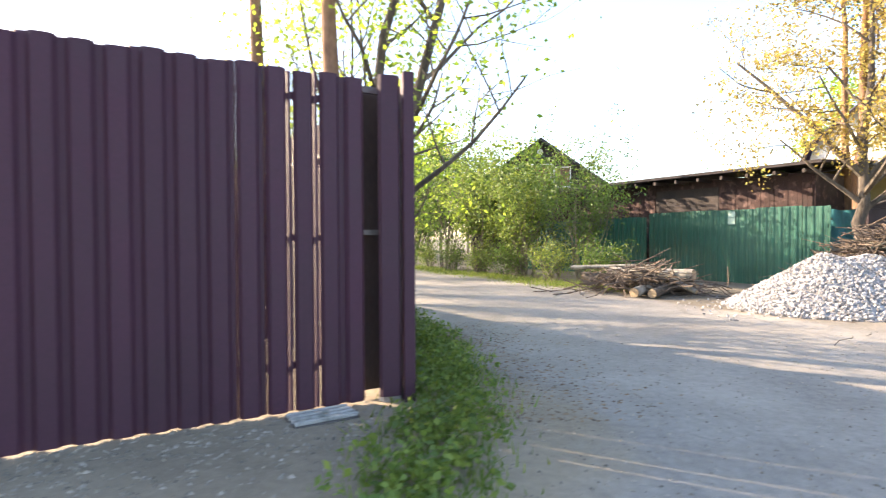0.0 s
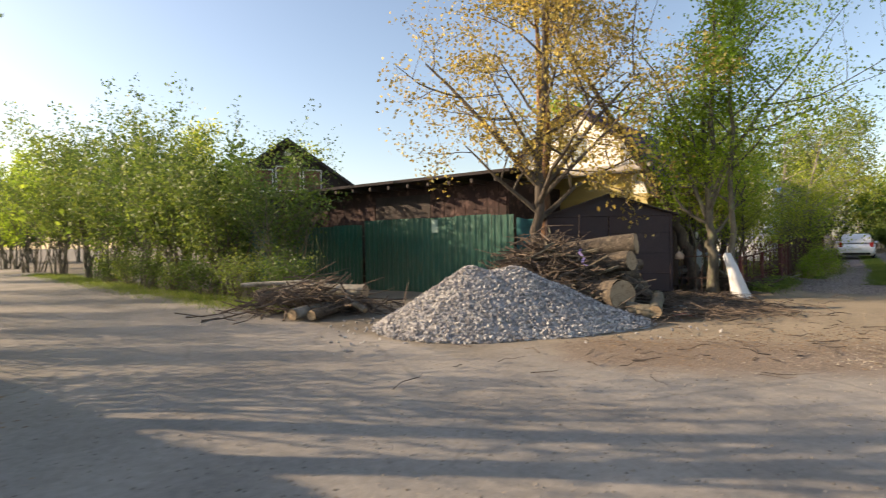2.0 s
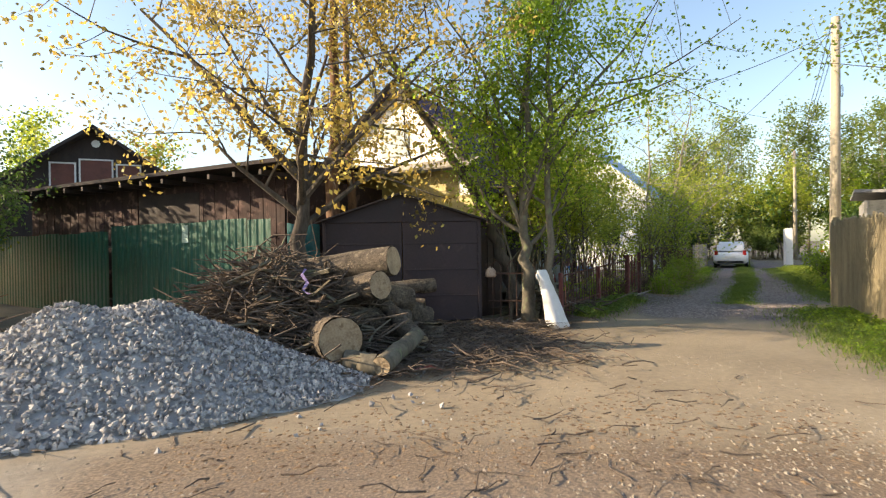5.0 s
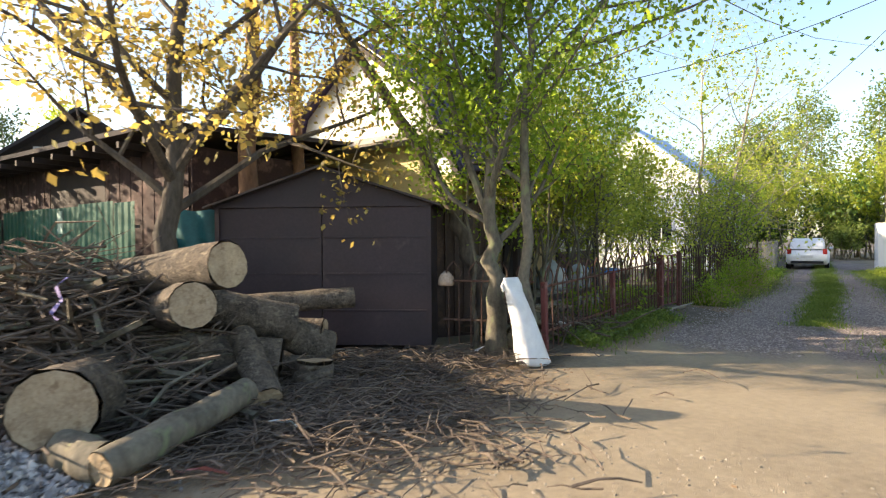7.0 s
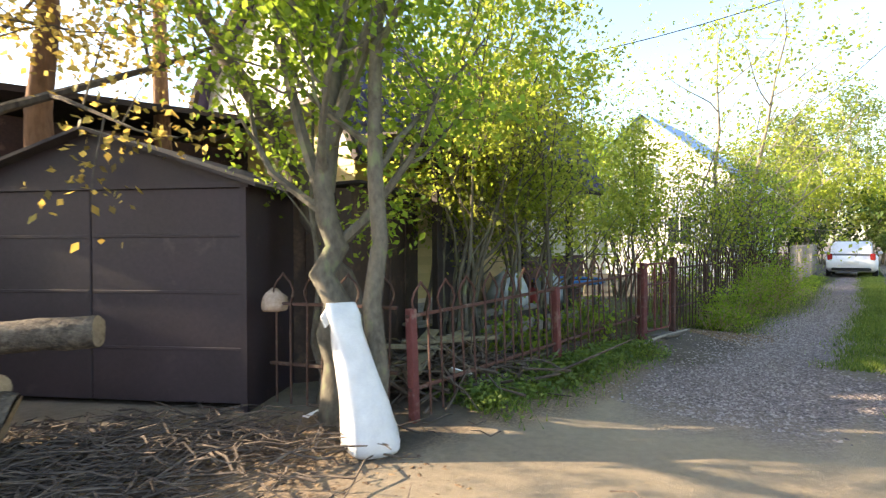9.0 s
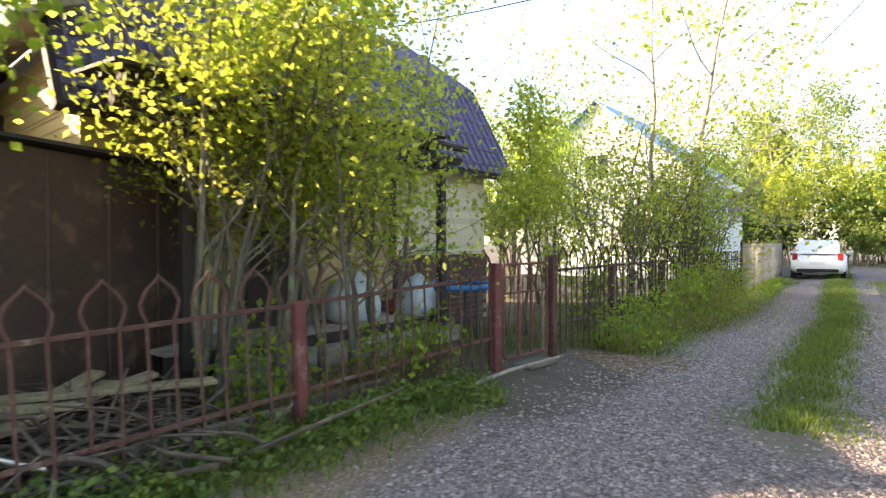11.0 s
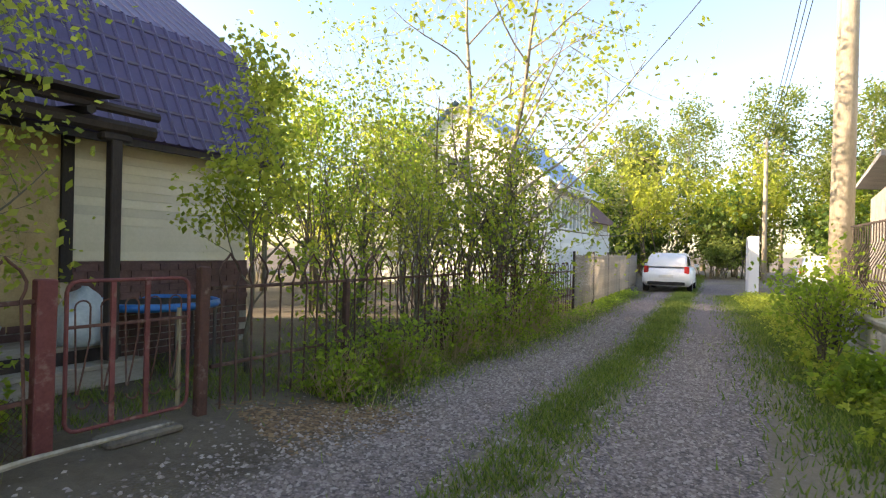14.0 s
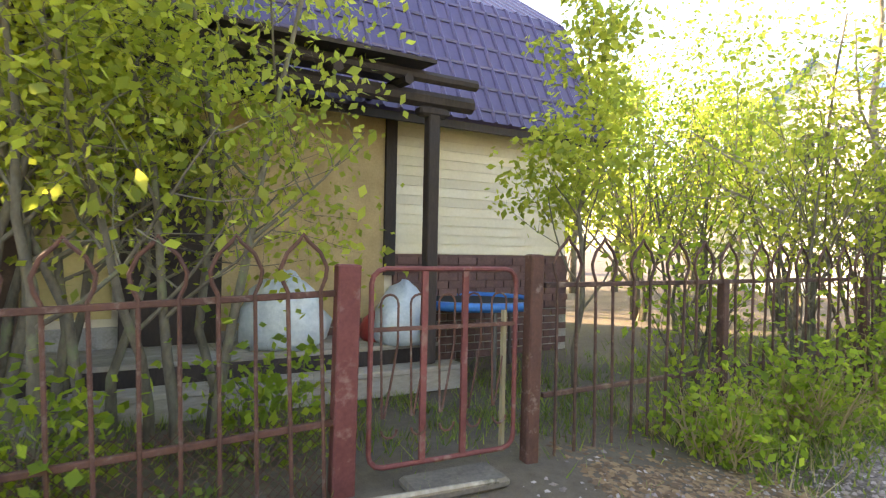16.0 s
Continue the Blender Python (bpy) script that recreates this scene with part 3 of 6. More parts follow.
# ---- green sheet fence ----
def sheet_fence(name, a, b, h, mat, label, z0=0.0, period=0.19, depth=0.02):
    g = empty(name, label, "fence", m=along(a, b))
    n_len = (Vector(b[:2]) - Vector(a[:2])).length
    width = 1.14
    k = 0
    x = 0.0
    while x < n_len - 0.05:
        w = min(width, n_len - x)
        pts, t = [], 0.0
        while t < w + 1e-6:
            u = t / period
            fr = u - math.floor(u)
            pts.append((t, -depth if 0.15 < fr < 0.55 else 0.0))
            t += period * 0.2
        top = h + 0.015 * math.sin(k * 2.7)
        tilt = 0.01 * math.sin(k * 1.9)
        m = len(pts)
        v = [(x + px, py + tilt, z) for z in (z0, top) for px, py in pts] + [(x + px, py + tilt + 0.004, z) for z in (z0, top) for px, py in pts]
        f = [(i, i + 1, m + i + 1, m + i) for i in range(m - 1)] + [(2 * m + i + 1, 2 * m + i, 3 * m + i, 3 * m + i + 1) for i in range(m - 1)]
        f += [(m + i, m + i + 1, 3 * m + i + 1, 3 * m + i) for i in range(m - 1)]
        mesh_object("sheet", v, f, mat, g)
        Shape().box((x + 0.03, 0.05, h / 2), (0.05, 0.05, h)).make("post", STEEL, g)
        x += width
        k += 1
    for z in (0.4, h - 0.35):
        Shape().box((n_len / 2, 0.04, z), (n_len, 0.03, 0.04)).make("rail", STEEL, g)
    return g


# first fence is added, mostly unseen: set and sized to shade the near road
sheet_fence("metal_fence", (1.32, 1.76), (-9.2, 10.9), 2.5, GATE_METAL, "added maroon sheet metal fence hidden behind the verge trees, shading the road")
sheet_fence("metal_fence", (0.2, 21.6), (5.0, 16.35), 1.95, GREEN_METAL, "dark green corrugated sheet fence behind roadside bushes")
gf = sheet_fence("metal_fence", (5.05, 16.3), (8.75, 12.62), 2.06, GREEN_METAL, "green corrugated metal sheet fence with a faded patch")
Shape().box((2.75, -0.026, 1.82), (0.20, 0.006, 0.36)).make("patch", surface("faded_green", (0.16, 0.28, 0.24), (0.3, 0.42, 0.38), 5, 40, 0.6, 0.1), gf, "faded pale patch")


# ---- garage ----
def garage():
    fr, fl = Vector((12.60, 12.28, 0)), Vector((9.68, 12.95, 0))
    m = along(fl, fr)
    g = empty("garage", "dark brown metal garage with a low gabled roof and double doors", "garage", m=m)
    w, d, e, pk = (fr - fl).length, 4.6, 2.0, 2.5
    t = 0.05
    Shape().box((t / 2, d / 2, e / 2), (t, d - 0.02, e)).make("wall", GARAGE, g)
    Shape().box((w - t / 2, d / 2, e / 2), (t, d - 0.02, e)).make("wall", GARAGE, g)
    Shape().box((w / 2, d - t / 2, e / 2), (w - 2 * t - 0.01, t, e)).make("wall", GARAGE, g)
    for y in (0.0, d - t):
        v = [(0, y, e), (w, y, e), (w / 2, y, pk), (0, y + t, e), (w, y + t, e), (w / 2, y + t, pk)]
        mesh_object("gable", v, [(0, 1, 2), (5, 4, 3), (0, 3, 4, 1), (1, 4, 5, 2), (2, 5, 3, 0)], GARAGE, g)
    # front: two leaves with a sheet joint and stiffening lines
    for k, (x0, x1) in enumerate(((0.03, w / 2 - 0.006), (w / 2 + 0.006, w - 0.03))):
        leaf = Shape().box(((x0 + x1) / 2, 0.005, e / 2 + 0.02), (x1 - x0, 0.04, e - 0.1), bevel=0.008).make("door", GARAGE, g)
        for z in (0.55, 1.05, 1.55):
            Shape().box(((x0 + x1) / 2, -0.018, z), (x1 - x0 - 0.03, 0.012, 0.03), bevel=0.004).make("rib", GARAGE, leaf)
    Shape().box((w / 2, -0.02, e - 0.005), (w + 0.06, 0.05, 0.05)).make("lintel", GARAGE, g)
    Shape().box((w - 0.02, -0.02, e / 2), (0.06, 0.05, e)).make("frame_post", GARAGE, g)
    Shape().box((0.02, -0.02, e / 2), (0.06, 0.05, e)).make("frame_post", GARAGE, g)
    o = 0.14
    for s in (0, 1):
        x0, x1 = (-o, w / 2) if s == 0 else (w + o, w / 2)
        z0 = e - o * (pk - e) / (w / 2)
        n = 9
        v = []
        for k in range(n + 1):
            y = -0.14 + (d + 0.28) * k / n
            j = 0.012 * math.sin(k * 2.2 + s)
            v += [(x0, y, z0 + 0.03 + j), (x1, y, pk + 0.03), (x0, y, z0 + j), (x1, y, pk)]
        f = []
        for k in range(n):
            q = k * 4
            f += [(q, q + 1, q + 5, q + 4), (q + 2, q + 6, q + 7, q + 3), (q, q + 4, q + 6, q + 2)]
        f += [(0, 2, 3, 1), (n * 4, n * 4 + 1, n * 4 + 3, n * 4 + 2)]
        mesh_object("roof", v, f, ROOFING, g)
    return g


garage()

def annex():
    g = empty("lean_to", "rusty brown sheet metal lean-to built onto the garage", "shed", m=pose(0, 0, 0))
    def panel(a, b, h, name="wall"):
        n = 6
        v, f = [], []
        d = Vector((b[0] - a[0], b[1] - a[1]))
        nn = Vector((d.y, -d.x)).normalized() * 0.025
        for z in (-0.05, h):
            v += [(a[0], a[1], z), (b[0], b[1], z), (b[0] - nn.x, b[1] - nn.y, z), (a[0] - nn.x, a[1] - nn.y, z)]
        ob = mesh_object(name, v, [(0, 1, 5, 4), (1, 2, 6, 5), (2, 3, 7, 6), (3, 0, 4, 7), (4, 5, 6, 7), (3, 2, 1, 0)], LEAN, g)
        for k in range(1, 4):
            t = k / 4
            Shape().tube([(a[0] + d.x * t + nn.x * 0.3, a[1] + d.y * t + nn.y * 0.3, 0), (a[0] + d.x * t + nn.x * 0.3, a[1] + d.y * t + nn.y * 0.3, h - 0.02)], 0.014, 5).make("seam", LEAN, ob)
    LEAN = surface("rusty_brown_sheet", (0.045, 0.026, 0.020), (0.085, 0.050, 0.036), 1.3, 30, 0.7, 0.15, third=(0.13, 0.078, 0.05))
    panel((12.80, 13.25), (13.42, 13.42), 2.08)
    panel((13.42, 13.42), (14.25, 15.5), 2.12)
    r = Shape()
    slab(r, (12.76, 13.15, 2.04), (13.52, 13.35, 2.14), (14.4, 15.6, 2.18), (13.25, 15.6, 2.08), 0.03)
    r.make("roof", ROOFING, g)


# tarpaulin hung between garage and fence
sh = Shape()
n = 9
tv = [(9.0 + 0.62 * i / n, 13.35 - 0.1 * i / n + 0.05 * math.sin(i * 1.3 + j * 0.5), 0.95 + 1.05 * j / 6 - 0.05 * math.sin(math.pi * i / n) * (j == 6)) for j in range(7) for i in range(n + 1)]
tf = [(j * (n + 1) + i, j * (n + 1) + i + 1, (j + 1) * (n + 1) + i + 1, (j + 1) * (n + 1) + i) for j in range(6) for i in range(n)]
tp = mesh_object("tarpaulin", tv + [(x, y + 0.01, z) for x, y, z in tv], tf + [tuple(q + len(tv) for q in f[::-1]) for f in tf], TARP, smooth=True)
tagged(tp, "dark teal tarpaulin hung beside the garage", "tarpaulin")


# ---- buildings ----
def wall_box(sh, x0, x1, y0, y1, z0, z1):
    return sh.box(((x0 + x1) / 2, (y0 + y1) / 2, (z0 + z1) / 2), (x1 - x0, y1 - y0, z1 - z0))


def slab(sh, a, b, c, d, t):
    """Roof plane of thickness t through four corners."""
    n = (Vector(b) - Vector(a)).cross(Vector(d) - Vector(a)).normalized() * t
    v = [Vector(p) for p in (a, b, c, d)]
    return sh.add(v + [p + n for p in v], [(3, 2, 1, 0), (4, 5, 6, 7), (0, 1, 5, 4), (1, 2, 6, 5), (2, 3, 7, 6), (3, 0, 4, 7)])


def boards(parent, x0, x1, y, z0, z1, step, mat, name="board", axis="x", lap=0.012):
    """Lapped level siding boards on the plane y (or x), facing -y (or -x)."""
    k = 0
    z = z0
    while z < z1 - 0.02:
        h = min(step, z1 - z)
        v = []
        for s in (x0, x1):
            v += [(s, y, z), (s, y - lap - 0.004, z), (s, y - 0.004, z + h), (s, y, z + h)]
        f = [(0, 1, 5, 4), (1, 2, 6, 5), (2, 3, 7, 6), (3, 2, 1, 0), (4, 5, 6, 7), (0, 4, 7, 3)]
        if axis == "y":
            v = [(py, px, pz) for px, py, pz in v]
            f = [q[::-1] for q in f]
        mesh_object(name, v, f, mat, parent)
        z += step
        k += 1


def window(parent, m, w, h, panes=2, frame=WHITE, glass=GLASS):
    """A framed window on the plane y = 0 of m, facing -y."""
    win = Shape()
    t = 0.06
    for x in (-w / 2 + t / 2, w / 2 - t / 2):
        win.box((x, -0.02, 0), (t, 0.07, h), m)
    for z in (-h / 2 + t / 2, h / 2 - t / 2):
        win.box((0, -0.02, z), (w - 2 * t, 0.07, t), m)
    for k in range(1, panes):
        win.box((-w / 2 + w * k / panes, -0.018, 0), (0.05, 0.06, h - 2 * t), m)
    ob = win.make("window", frame, parent)
    for k in range(panes):
        Shape().box((-w / 2 + w * (k + 0.5) / panes, 0.0, 0), (w / panes - 0.06, 0.012, h - 2 * t), m).make("pane", glass, ob)
    return ob


def cream_house():
    """House with a two-pitched purple roof; x along the lane, y away from it."""
    m = pose(12.6, 13.3, 0, 0, 0, 43)
    g = empty("house", "cream-sided house with a steep purple metal-tile roof", "house", m=m)
    L0, L1, W = 1.7, 8.25, 4.8
    E = 2.75
    y0 = 0.7
    # plinth and walls
    for q in ((L0, L1, y0, y0 + 0.2), (L0, L0 + 0.2, y0 + 0.2, y0 + W), (L1 - 0.2, L1, y0 + 0.2, y0 + W), (L0 + 0.2, L1 - 0.2, y0 + W - 0.2, y0 + W)):
        wall_box(Shape(), *q, 0.55, E).make("wall", SIDING, g)
    pl = wall_box(Shape(), L0 - 0.02, L1 + 0.02, y0 - 0.04, y0 + W + 0.02, -0.1, 0.55).make("plinth", CONCRETE, g)
    for r in range(6):
        z = 0.02 + r * 0.088
        k = 0
        x = 4.9 - 0.13 * (r % 2)
        while x < L1 - 0.2:
            Shape().box((x + 0.12, y0 - 0.046, z + 0.04), (0.235, 0.02, 0.075)).make("brick", BRICK, pl)
            x += 0.25
    # taller brick-faced base beside the porch
    hb = wall_box(Shape(), 5.86, L1 + 0.01, y0 - 0.05, y0 - 0.002, 0.55, 1.2).make("plinth", BRICK, g, "dull red brick base")
    for r in range(7):
        x = 5.9 - 0.12 * (r % 2)
        while x < L1 - 0.15:
            w = 0.235 if x > 5.85 else 0.115
            Shape().box((max(x, 5.87) + w / 2, y0 - 0.056, 0.60 + r * 0.088), (w, 0.022, 0.075)).make("brick", BRICK, hb)
            x += 0.25
    boards(g, 5.85, L1, y0, 1.21, E, 0.105, SIDING)
    boards(g, y0, y0 + W, L0, 0.62, E, 0.13, YELLOW, axis="y")
    boards(g, y0 + 0.45, y0 + W - 0.45, L0, E, 3.4, 0.13, YELLOW, axis="y")
    boards(g, L0, 3.3, y0, 0.62, E, 0.13, YELLOW)
    # panelled part behind the porch, with dark uprights and a door
    Shape().box((4.7, y0 - 0.03, 1.6), (2.1, 0.05, 2.25)).make("panel", PANEL, g, "bare tan particle board sheet")
    Shape().box((5.79, y0 - 0.05, 1.85), (0.12, 0.1, 1.75)).make("upright", DARK_WOOD, g)
    d = Shape().box((3.75, y0 - 0.07, 1.35), (0.8, 0.06, 1.95), bevel=0.01).make("door", DARK_WOOD, g, "dark brown entrance door")
    Shape().box((4.05, y0 - 0.12, 1.4), (0.03, 0.05, 0.14), bevel=0.008).make("handle", STEEL, d)
    # roof: steep lower and flatter upper pitch
    za, zb, zc = 2.62, 4.35, 5.7
    ya, yb, yc = y0 - 0.38, y0 + 0.55, y0 + W / 2
    x0, x1 = L0 - 0.25, L1 + 0.35
    lower, upper = Shape(), Shape()
    slab(lower, (x0, ya, za), (x1, ya, za), (x1, yb, zb), (x0, yb, zb), 0.05)
    slab(upper, (x0, yb, zb), (x1, yb, zb), (x1, yc, zc), (x0, yc, zc), 0.05)
    yd, ye = y0 + W - 0.55, y0 + W + 0.38
    slab(Shape(), (x0, yc, zc), (x1, yc, zc), (x1, yd, zb), (x0, yd, zb), 0.05).make("roof_upper", PURPLE, g)
    slab(Shape(), (x0, yd, zb), (x1, yd, zb), (x1, ye, za), (x0, ye, za), 0.05).make("roof_lower", PURPLE, g)
    lo = lower.make("roof_lower", PURPLE, g)
    hi = upper.make("roof_upper", PURPLE, g)
    # rolled ribs and tile steps
    dirn = Vector((0, yb - ya, zb - za))
    nor = Vector((0, -(zb - za), yb - ya)).normalized()
    x = x0 + 0.1
    while x < x1:
        Shape().tube([Vector((x, ya, za)) + nor * 0.052, Vector((x, yb, zb)) + nor * 0.052], 0.026, 5).make("rib", PURPLE, lo)
        Shape().tube([Vector((x, yb, zb + 0.055)), Vector((x, yc, zc + 0.055))], 0.026, 5).make("rib", PURPLE, hi)
        x += 0.19
    for k in range(6):
        q = Vector((0, ya, za)) + dirn * (k + 0.5) / 6 + nor * 0.056
        Shape().box(((x0 + x1) / 2, q.y, q.z), (x1 - x0, 0.03, 0.03)).make("tile_step", PURPLE, lo)
    Shape().box(((x0 + x1) / 2, ya + 0.02, za - 0.02), (x1 - x0, 0.04, 0.12)).make("fascia", DARK_WOOD, g)
    Shape().box(((x0 + x1) / 2, ya + 0.20, za + 0.02), (x1 - x0, 0.34, 0.03)).make("soffit", YELLOW, g)
    # end walls up to the roof
    for x, mat in ((L0 + 0.1, WHITE), (L1 - 0.1, SIDING)):
        pts = [(y0 + 0.01, E), (y0 + W - 0.01, E), (yd, zb - 0.02), (yc, zc - 0.02), (yb, zb - 0.02)]
        v = [(x - 0.09, py, pz) for py, pz in pts] + [(x + 0.09, py, pz) for py, pz in pts]
        mesh_object("gable_wall", v, [(4, 3, 2, 1, 0), (5, 6, 7, 8, 9)] + [(i, (i + 1) % 5, 5 + (i + 1) % 5, 5 + i) for i in range(5)], mat, g)
    # skirt roof across the near gable
    r = Shape()
    slab(r, (L0 - 0.5, y0 - 0.2, 3.38), (L0 - 0.5, y0 + W + 0.2, 3.38), (L0 - 0.01, y0 + W + 0.2, 3.62), (L0 - 0.01, y0 - 0.2, 3.62), -0.05)
    r.make("skirt_roof", GREY_WOOD, g)
    Shape().box((L0 - 0.012, yc, 4.35), (0.03, 0.9, 0.9)).make("attic_window", GLASS_PALE, g)
    for sgn in (-1, 1):
        for a, b in (((ya, za), (yb, zb)), ((yb, zb), (yc, zc))):
            e0, e1 = (a[0] if sgn < 0 else 2 * yc - a[0]), (b[0] if sgn < 0 else 2 * yc - b[0])
            Shape().tube([(x0 - 0.01, e0, a[1] - 0.04), (x0 - 0.01, e1, b[1] - 0.04)], 0.07, 4).make("verge_board", DARK_WOOD, g)
    # porch: posts, beam, low roof, steps
    pz = 2.45
    py = -0.37
    for x in (2.2, 5.75):
        Shape().box((x, py, 1.35), (0.11, 0.11, 2.2), bevel=0.01).make("porch_post", DARK_WOOD, g)
        Shape().box((x, py, pz + 0.02), (0.3, 0.13, 0.08), bevel=0.02).make("post_head", DARK_WOOD, g)
    Shape().tube([(1.6, py, pz + 0.13), (6.15, py, pz + 0.13)], 0.075, 8).make("porch_beam", DARK_WOOD, g)
    Shape().tube([(1.6, py - 0.16, pz + 0.27), (6.1, py - 0.16, pz + 0.27)], 0.05, 8).make("porch_beam", DARK_WOOD, g)
    for k in range(7):
        x = 1.8 + k * 0.6
        Shape().tube([(x, py - 0.25, pz + 0.2), (x, y0 - 0.05, pz + 0.3)], 0.045, 6).make("rafter", DARK_WOOD, g)
    slab(Shape(), (1.5, py - 0.35, pz + 0.33), (5.6, py - 0.35, pz + 0.33), (5.6, y0 - 0.45, pz + 0.42), (1.5, y0 - 0.45, pz + 0.42), 0.03).make("porch_roof", DARK_WOOD, g)
    for k in range(7):
        Shape().box((4.05, -0.07 + k * 0.105, 0.36), (3.9, 0.098, 0.04), bevel=0.004).make("deck_board", GREY_WOOD, g)
    Shape().box((4.05, -0.1, 0.17), (3.9, 0.03, 0.34)).make("riser", DARK_WOOD, g)
    Shape().box((4.3, -0.3, 0.20), (3.6, 0.26, 0.045), bevel=0.006).make("step", GREY_WOOD, g)
    Shape().box((4.3, -0.4, 0.09), (3.6, 0.03, 0.17)).make("riser", GREY_WOOD, g)
    return g


cream_house()


def shed():
    a, b = (1.9, 20.2), (9.0, 14.2)
    g = empty("shed", "long low brown shed with a dark overhanging roof", "shed", m=along(a, b))
    n_len = math.hypot(b[0] - a[0], b[1] - a[1])
    h = 3.05
    for q in ((0, n_len, 0, 0.12), (0, 0.12, 0.12, 4), (n_len - 0.12, n_len, 0.12, 4), (0.12, n_len - 0.12, 3.88, 4)):
        wall_box(Shape(), *q, -0.1, h).make("wall", SHED_WOOD, g)
    x = 0.0
    k = 0
    while x < n_len - 0.1:
        if not (4.55 < x < 6.7):
            Shape().box((x + 0.06, -0.012 - 0.004 * (k % 3), 1.5), (0.115, 0.02, 3.0)).make("plank", SHED_WOOD, g)
        x += 0.12
        k += 1
    Shape().box((5.65, -0.01, 1.45), (2.1, 0.03, 2.75)).make("door", DARK_WOOD, g, "dark wide door")
    r = Shape()
    slab(r, (-0.5, -0.75, h + 0.02), (n_len + 0.4, -0.75, h + 0.14), (n_len + 0.4, 4.3, h + 0.5), (-0.5, 4.3, h + 0.4), 0.08)
    r.make("roof", ROOFING, g)
    for k in range(14):
        Shape().box((k * n_len / 13, -0.35, h - 0.03), (0.07, 0.85, 0.1)).make("rafter", DARK_WOOD, g)
    return g


shed()


def dark_house():
    g = empty("house", "dark timber house with a gable window band of red curtains", "house", m=pose(0.9, 28.4, 0, 0, 0, 8))
    w, d, e, pk = 7.6, 8.0, 4.1, 6.75
    s = Shape()
    wall_box(s, -w / 2, w / 2, 0, d, -0.1, e)
    s.make("wall", DARK_WOOD, g)
    v = [(-w / 2, 0, e), (w / 2, 0, e), (0, 0, pk), (-w / 2, d, e), (w / 2, d, e), (0, d, pk)]
    mesh_object("gable_wall", v, [(0, 1, 2), (5, 4, 3), (1, 4, 5, 2), (0, 2, 5, 3)], DARK_WOOD, g)
    for sgn in (-1, 1):
        r = Shape()
        a = (sgn * (w / 2 + 0.6), -0.6, e - 0.45)
        slab(r, a, (a[0], d + 0.5, a[2]), (0, d + 0.5, pk + 0.02), (0, -0.6, pk + 0.02), -0.12 * sgn)
        r.make("roof", ROOFING, g)
    for x, w2, h2 in ((-1.2, 0.95, 1.15), (0.0, 1.25, 1.3), (1.2, 0.95, 1.15)):
        window(g, pose(x, -0.03, 4.75 - (0.1 if x else 0)), w2, h2, 1, WHITE, surface("curtain_red", (0.12, 0.04, 0.03), (0.2, 0.07, 0.05), 3, 20, 0.6, 0))
    Shape().add(*(lambda c: ([(0.17 * math.cos(a), -0.05, 6.05 + 0.17 * math.sin(a)) for a in [k * math.pi / 4 for k in range(8)]] + [(0, -0.05, 6.05)], [tuple(range(8))]))(0)).make("vent", WHITE, g)
    return g


dark_house()


def white_house():
    """Far white house with a blue roof beside the lane."""
    g = empty("house", "white house with a light blue metal roof and glazed veranda", "house", m=pose(28.0, 28.75, 0, 0, 0, 43))
    w, d, e, pk = 5.6, 7.5, 4.25, 7.3
    s = Shape()
    wall_box(s, 0, w, 0, d, -0.1, e)
    s.make("wall", WHITE, g)
    v = [(0.01, 0.01, e), (0.01, d - 0.01, e), (0.01, d / 2, pk), (w - 0.01, 0.01, e), (w - 0.01, d - 0.01, e), (w - 0.01, d / 2, pk)]
    mesh_object("gable_wall", v, [(0, 2, 1), (3, 4, 5), (0, 3, 5, 2), (1, 2, 5, 4)], WHITE, g)
    for sgn, y in ((-1, 0), (1, d)):
        r = Shape()
        a = (-0.4, y + sgn * 0.5, e - 0.45)
        slab(r, a, (w + 0.4, a[1], a[2]), (w + 0.4, d / 2, pk + 0.02), (-0.4, d / 2, pk + 0.02), -0.06 * sgn)
        r.make("roof", BLUE_ROOF, g)
    Shape().box((w / 2, -0.5, e - 0.45), (w + 0.8, 0.06, 0.25)).make("fascia", WHITE, g)
    for x in (0.75, 1.75, 2.75, 3.75, 4.75):
        window(g, pose(x, -0.02, 2.95), 0.96, 1.25, 2, WHITE, GLASS_PALE)
    boards(g, 0.05, w, -0.005, 0.2, 2.2, 0.16, WHITE)
    window(g, pose(-0.02, d / 2, 4.6, 0, 0, -90), 1.1, 1.1, 2)
    window(g, pose(-0.02, d / 2 - 1.6, 2.0, 0, 0, -90), 1.1, 1.3, 2)
    return g


white_house()
g = empty("house", "small house with a red gable far down the lane", "house", m=pose(33.0, 34.5, 0, 0, 0, 43))
wall_box(Shape(), 0, 5, 0, 5, -0.1, 3.2).make("wall", WHITE, g)
mesh_object("gable_wall", [(-0.02, 0, 3.2), (-0.02, 5, 3.2), (-0.02, 2.5, 5.4), (5, 0, 3.2), (5, 5, 3.2), (5, 2.5, 5.4)], [(0, 2, 1), (3, 4, 5), (0, 1, 4, 3)], BRICK, g)
for sgn, y in ((-1, 0), (1, 5)):
    slab(Shape(), (-0.4, y + sgn * 0.4, 2.9), (5.4, y + sgn * 0.4, 2.9), (5.4, 2.5, 5.45), (-0.4, 2.5, 5.45), -0.06 * sgn).make("roof", BRICK, g)
annex()

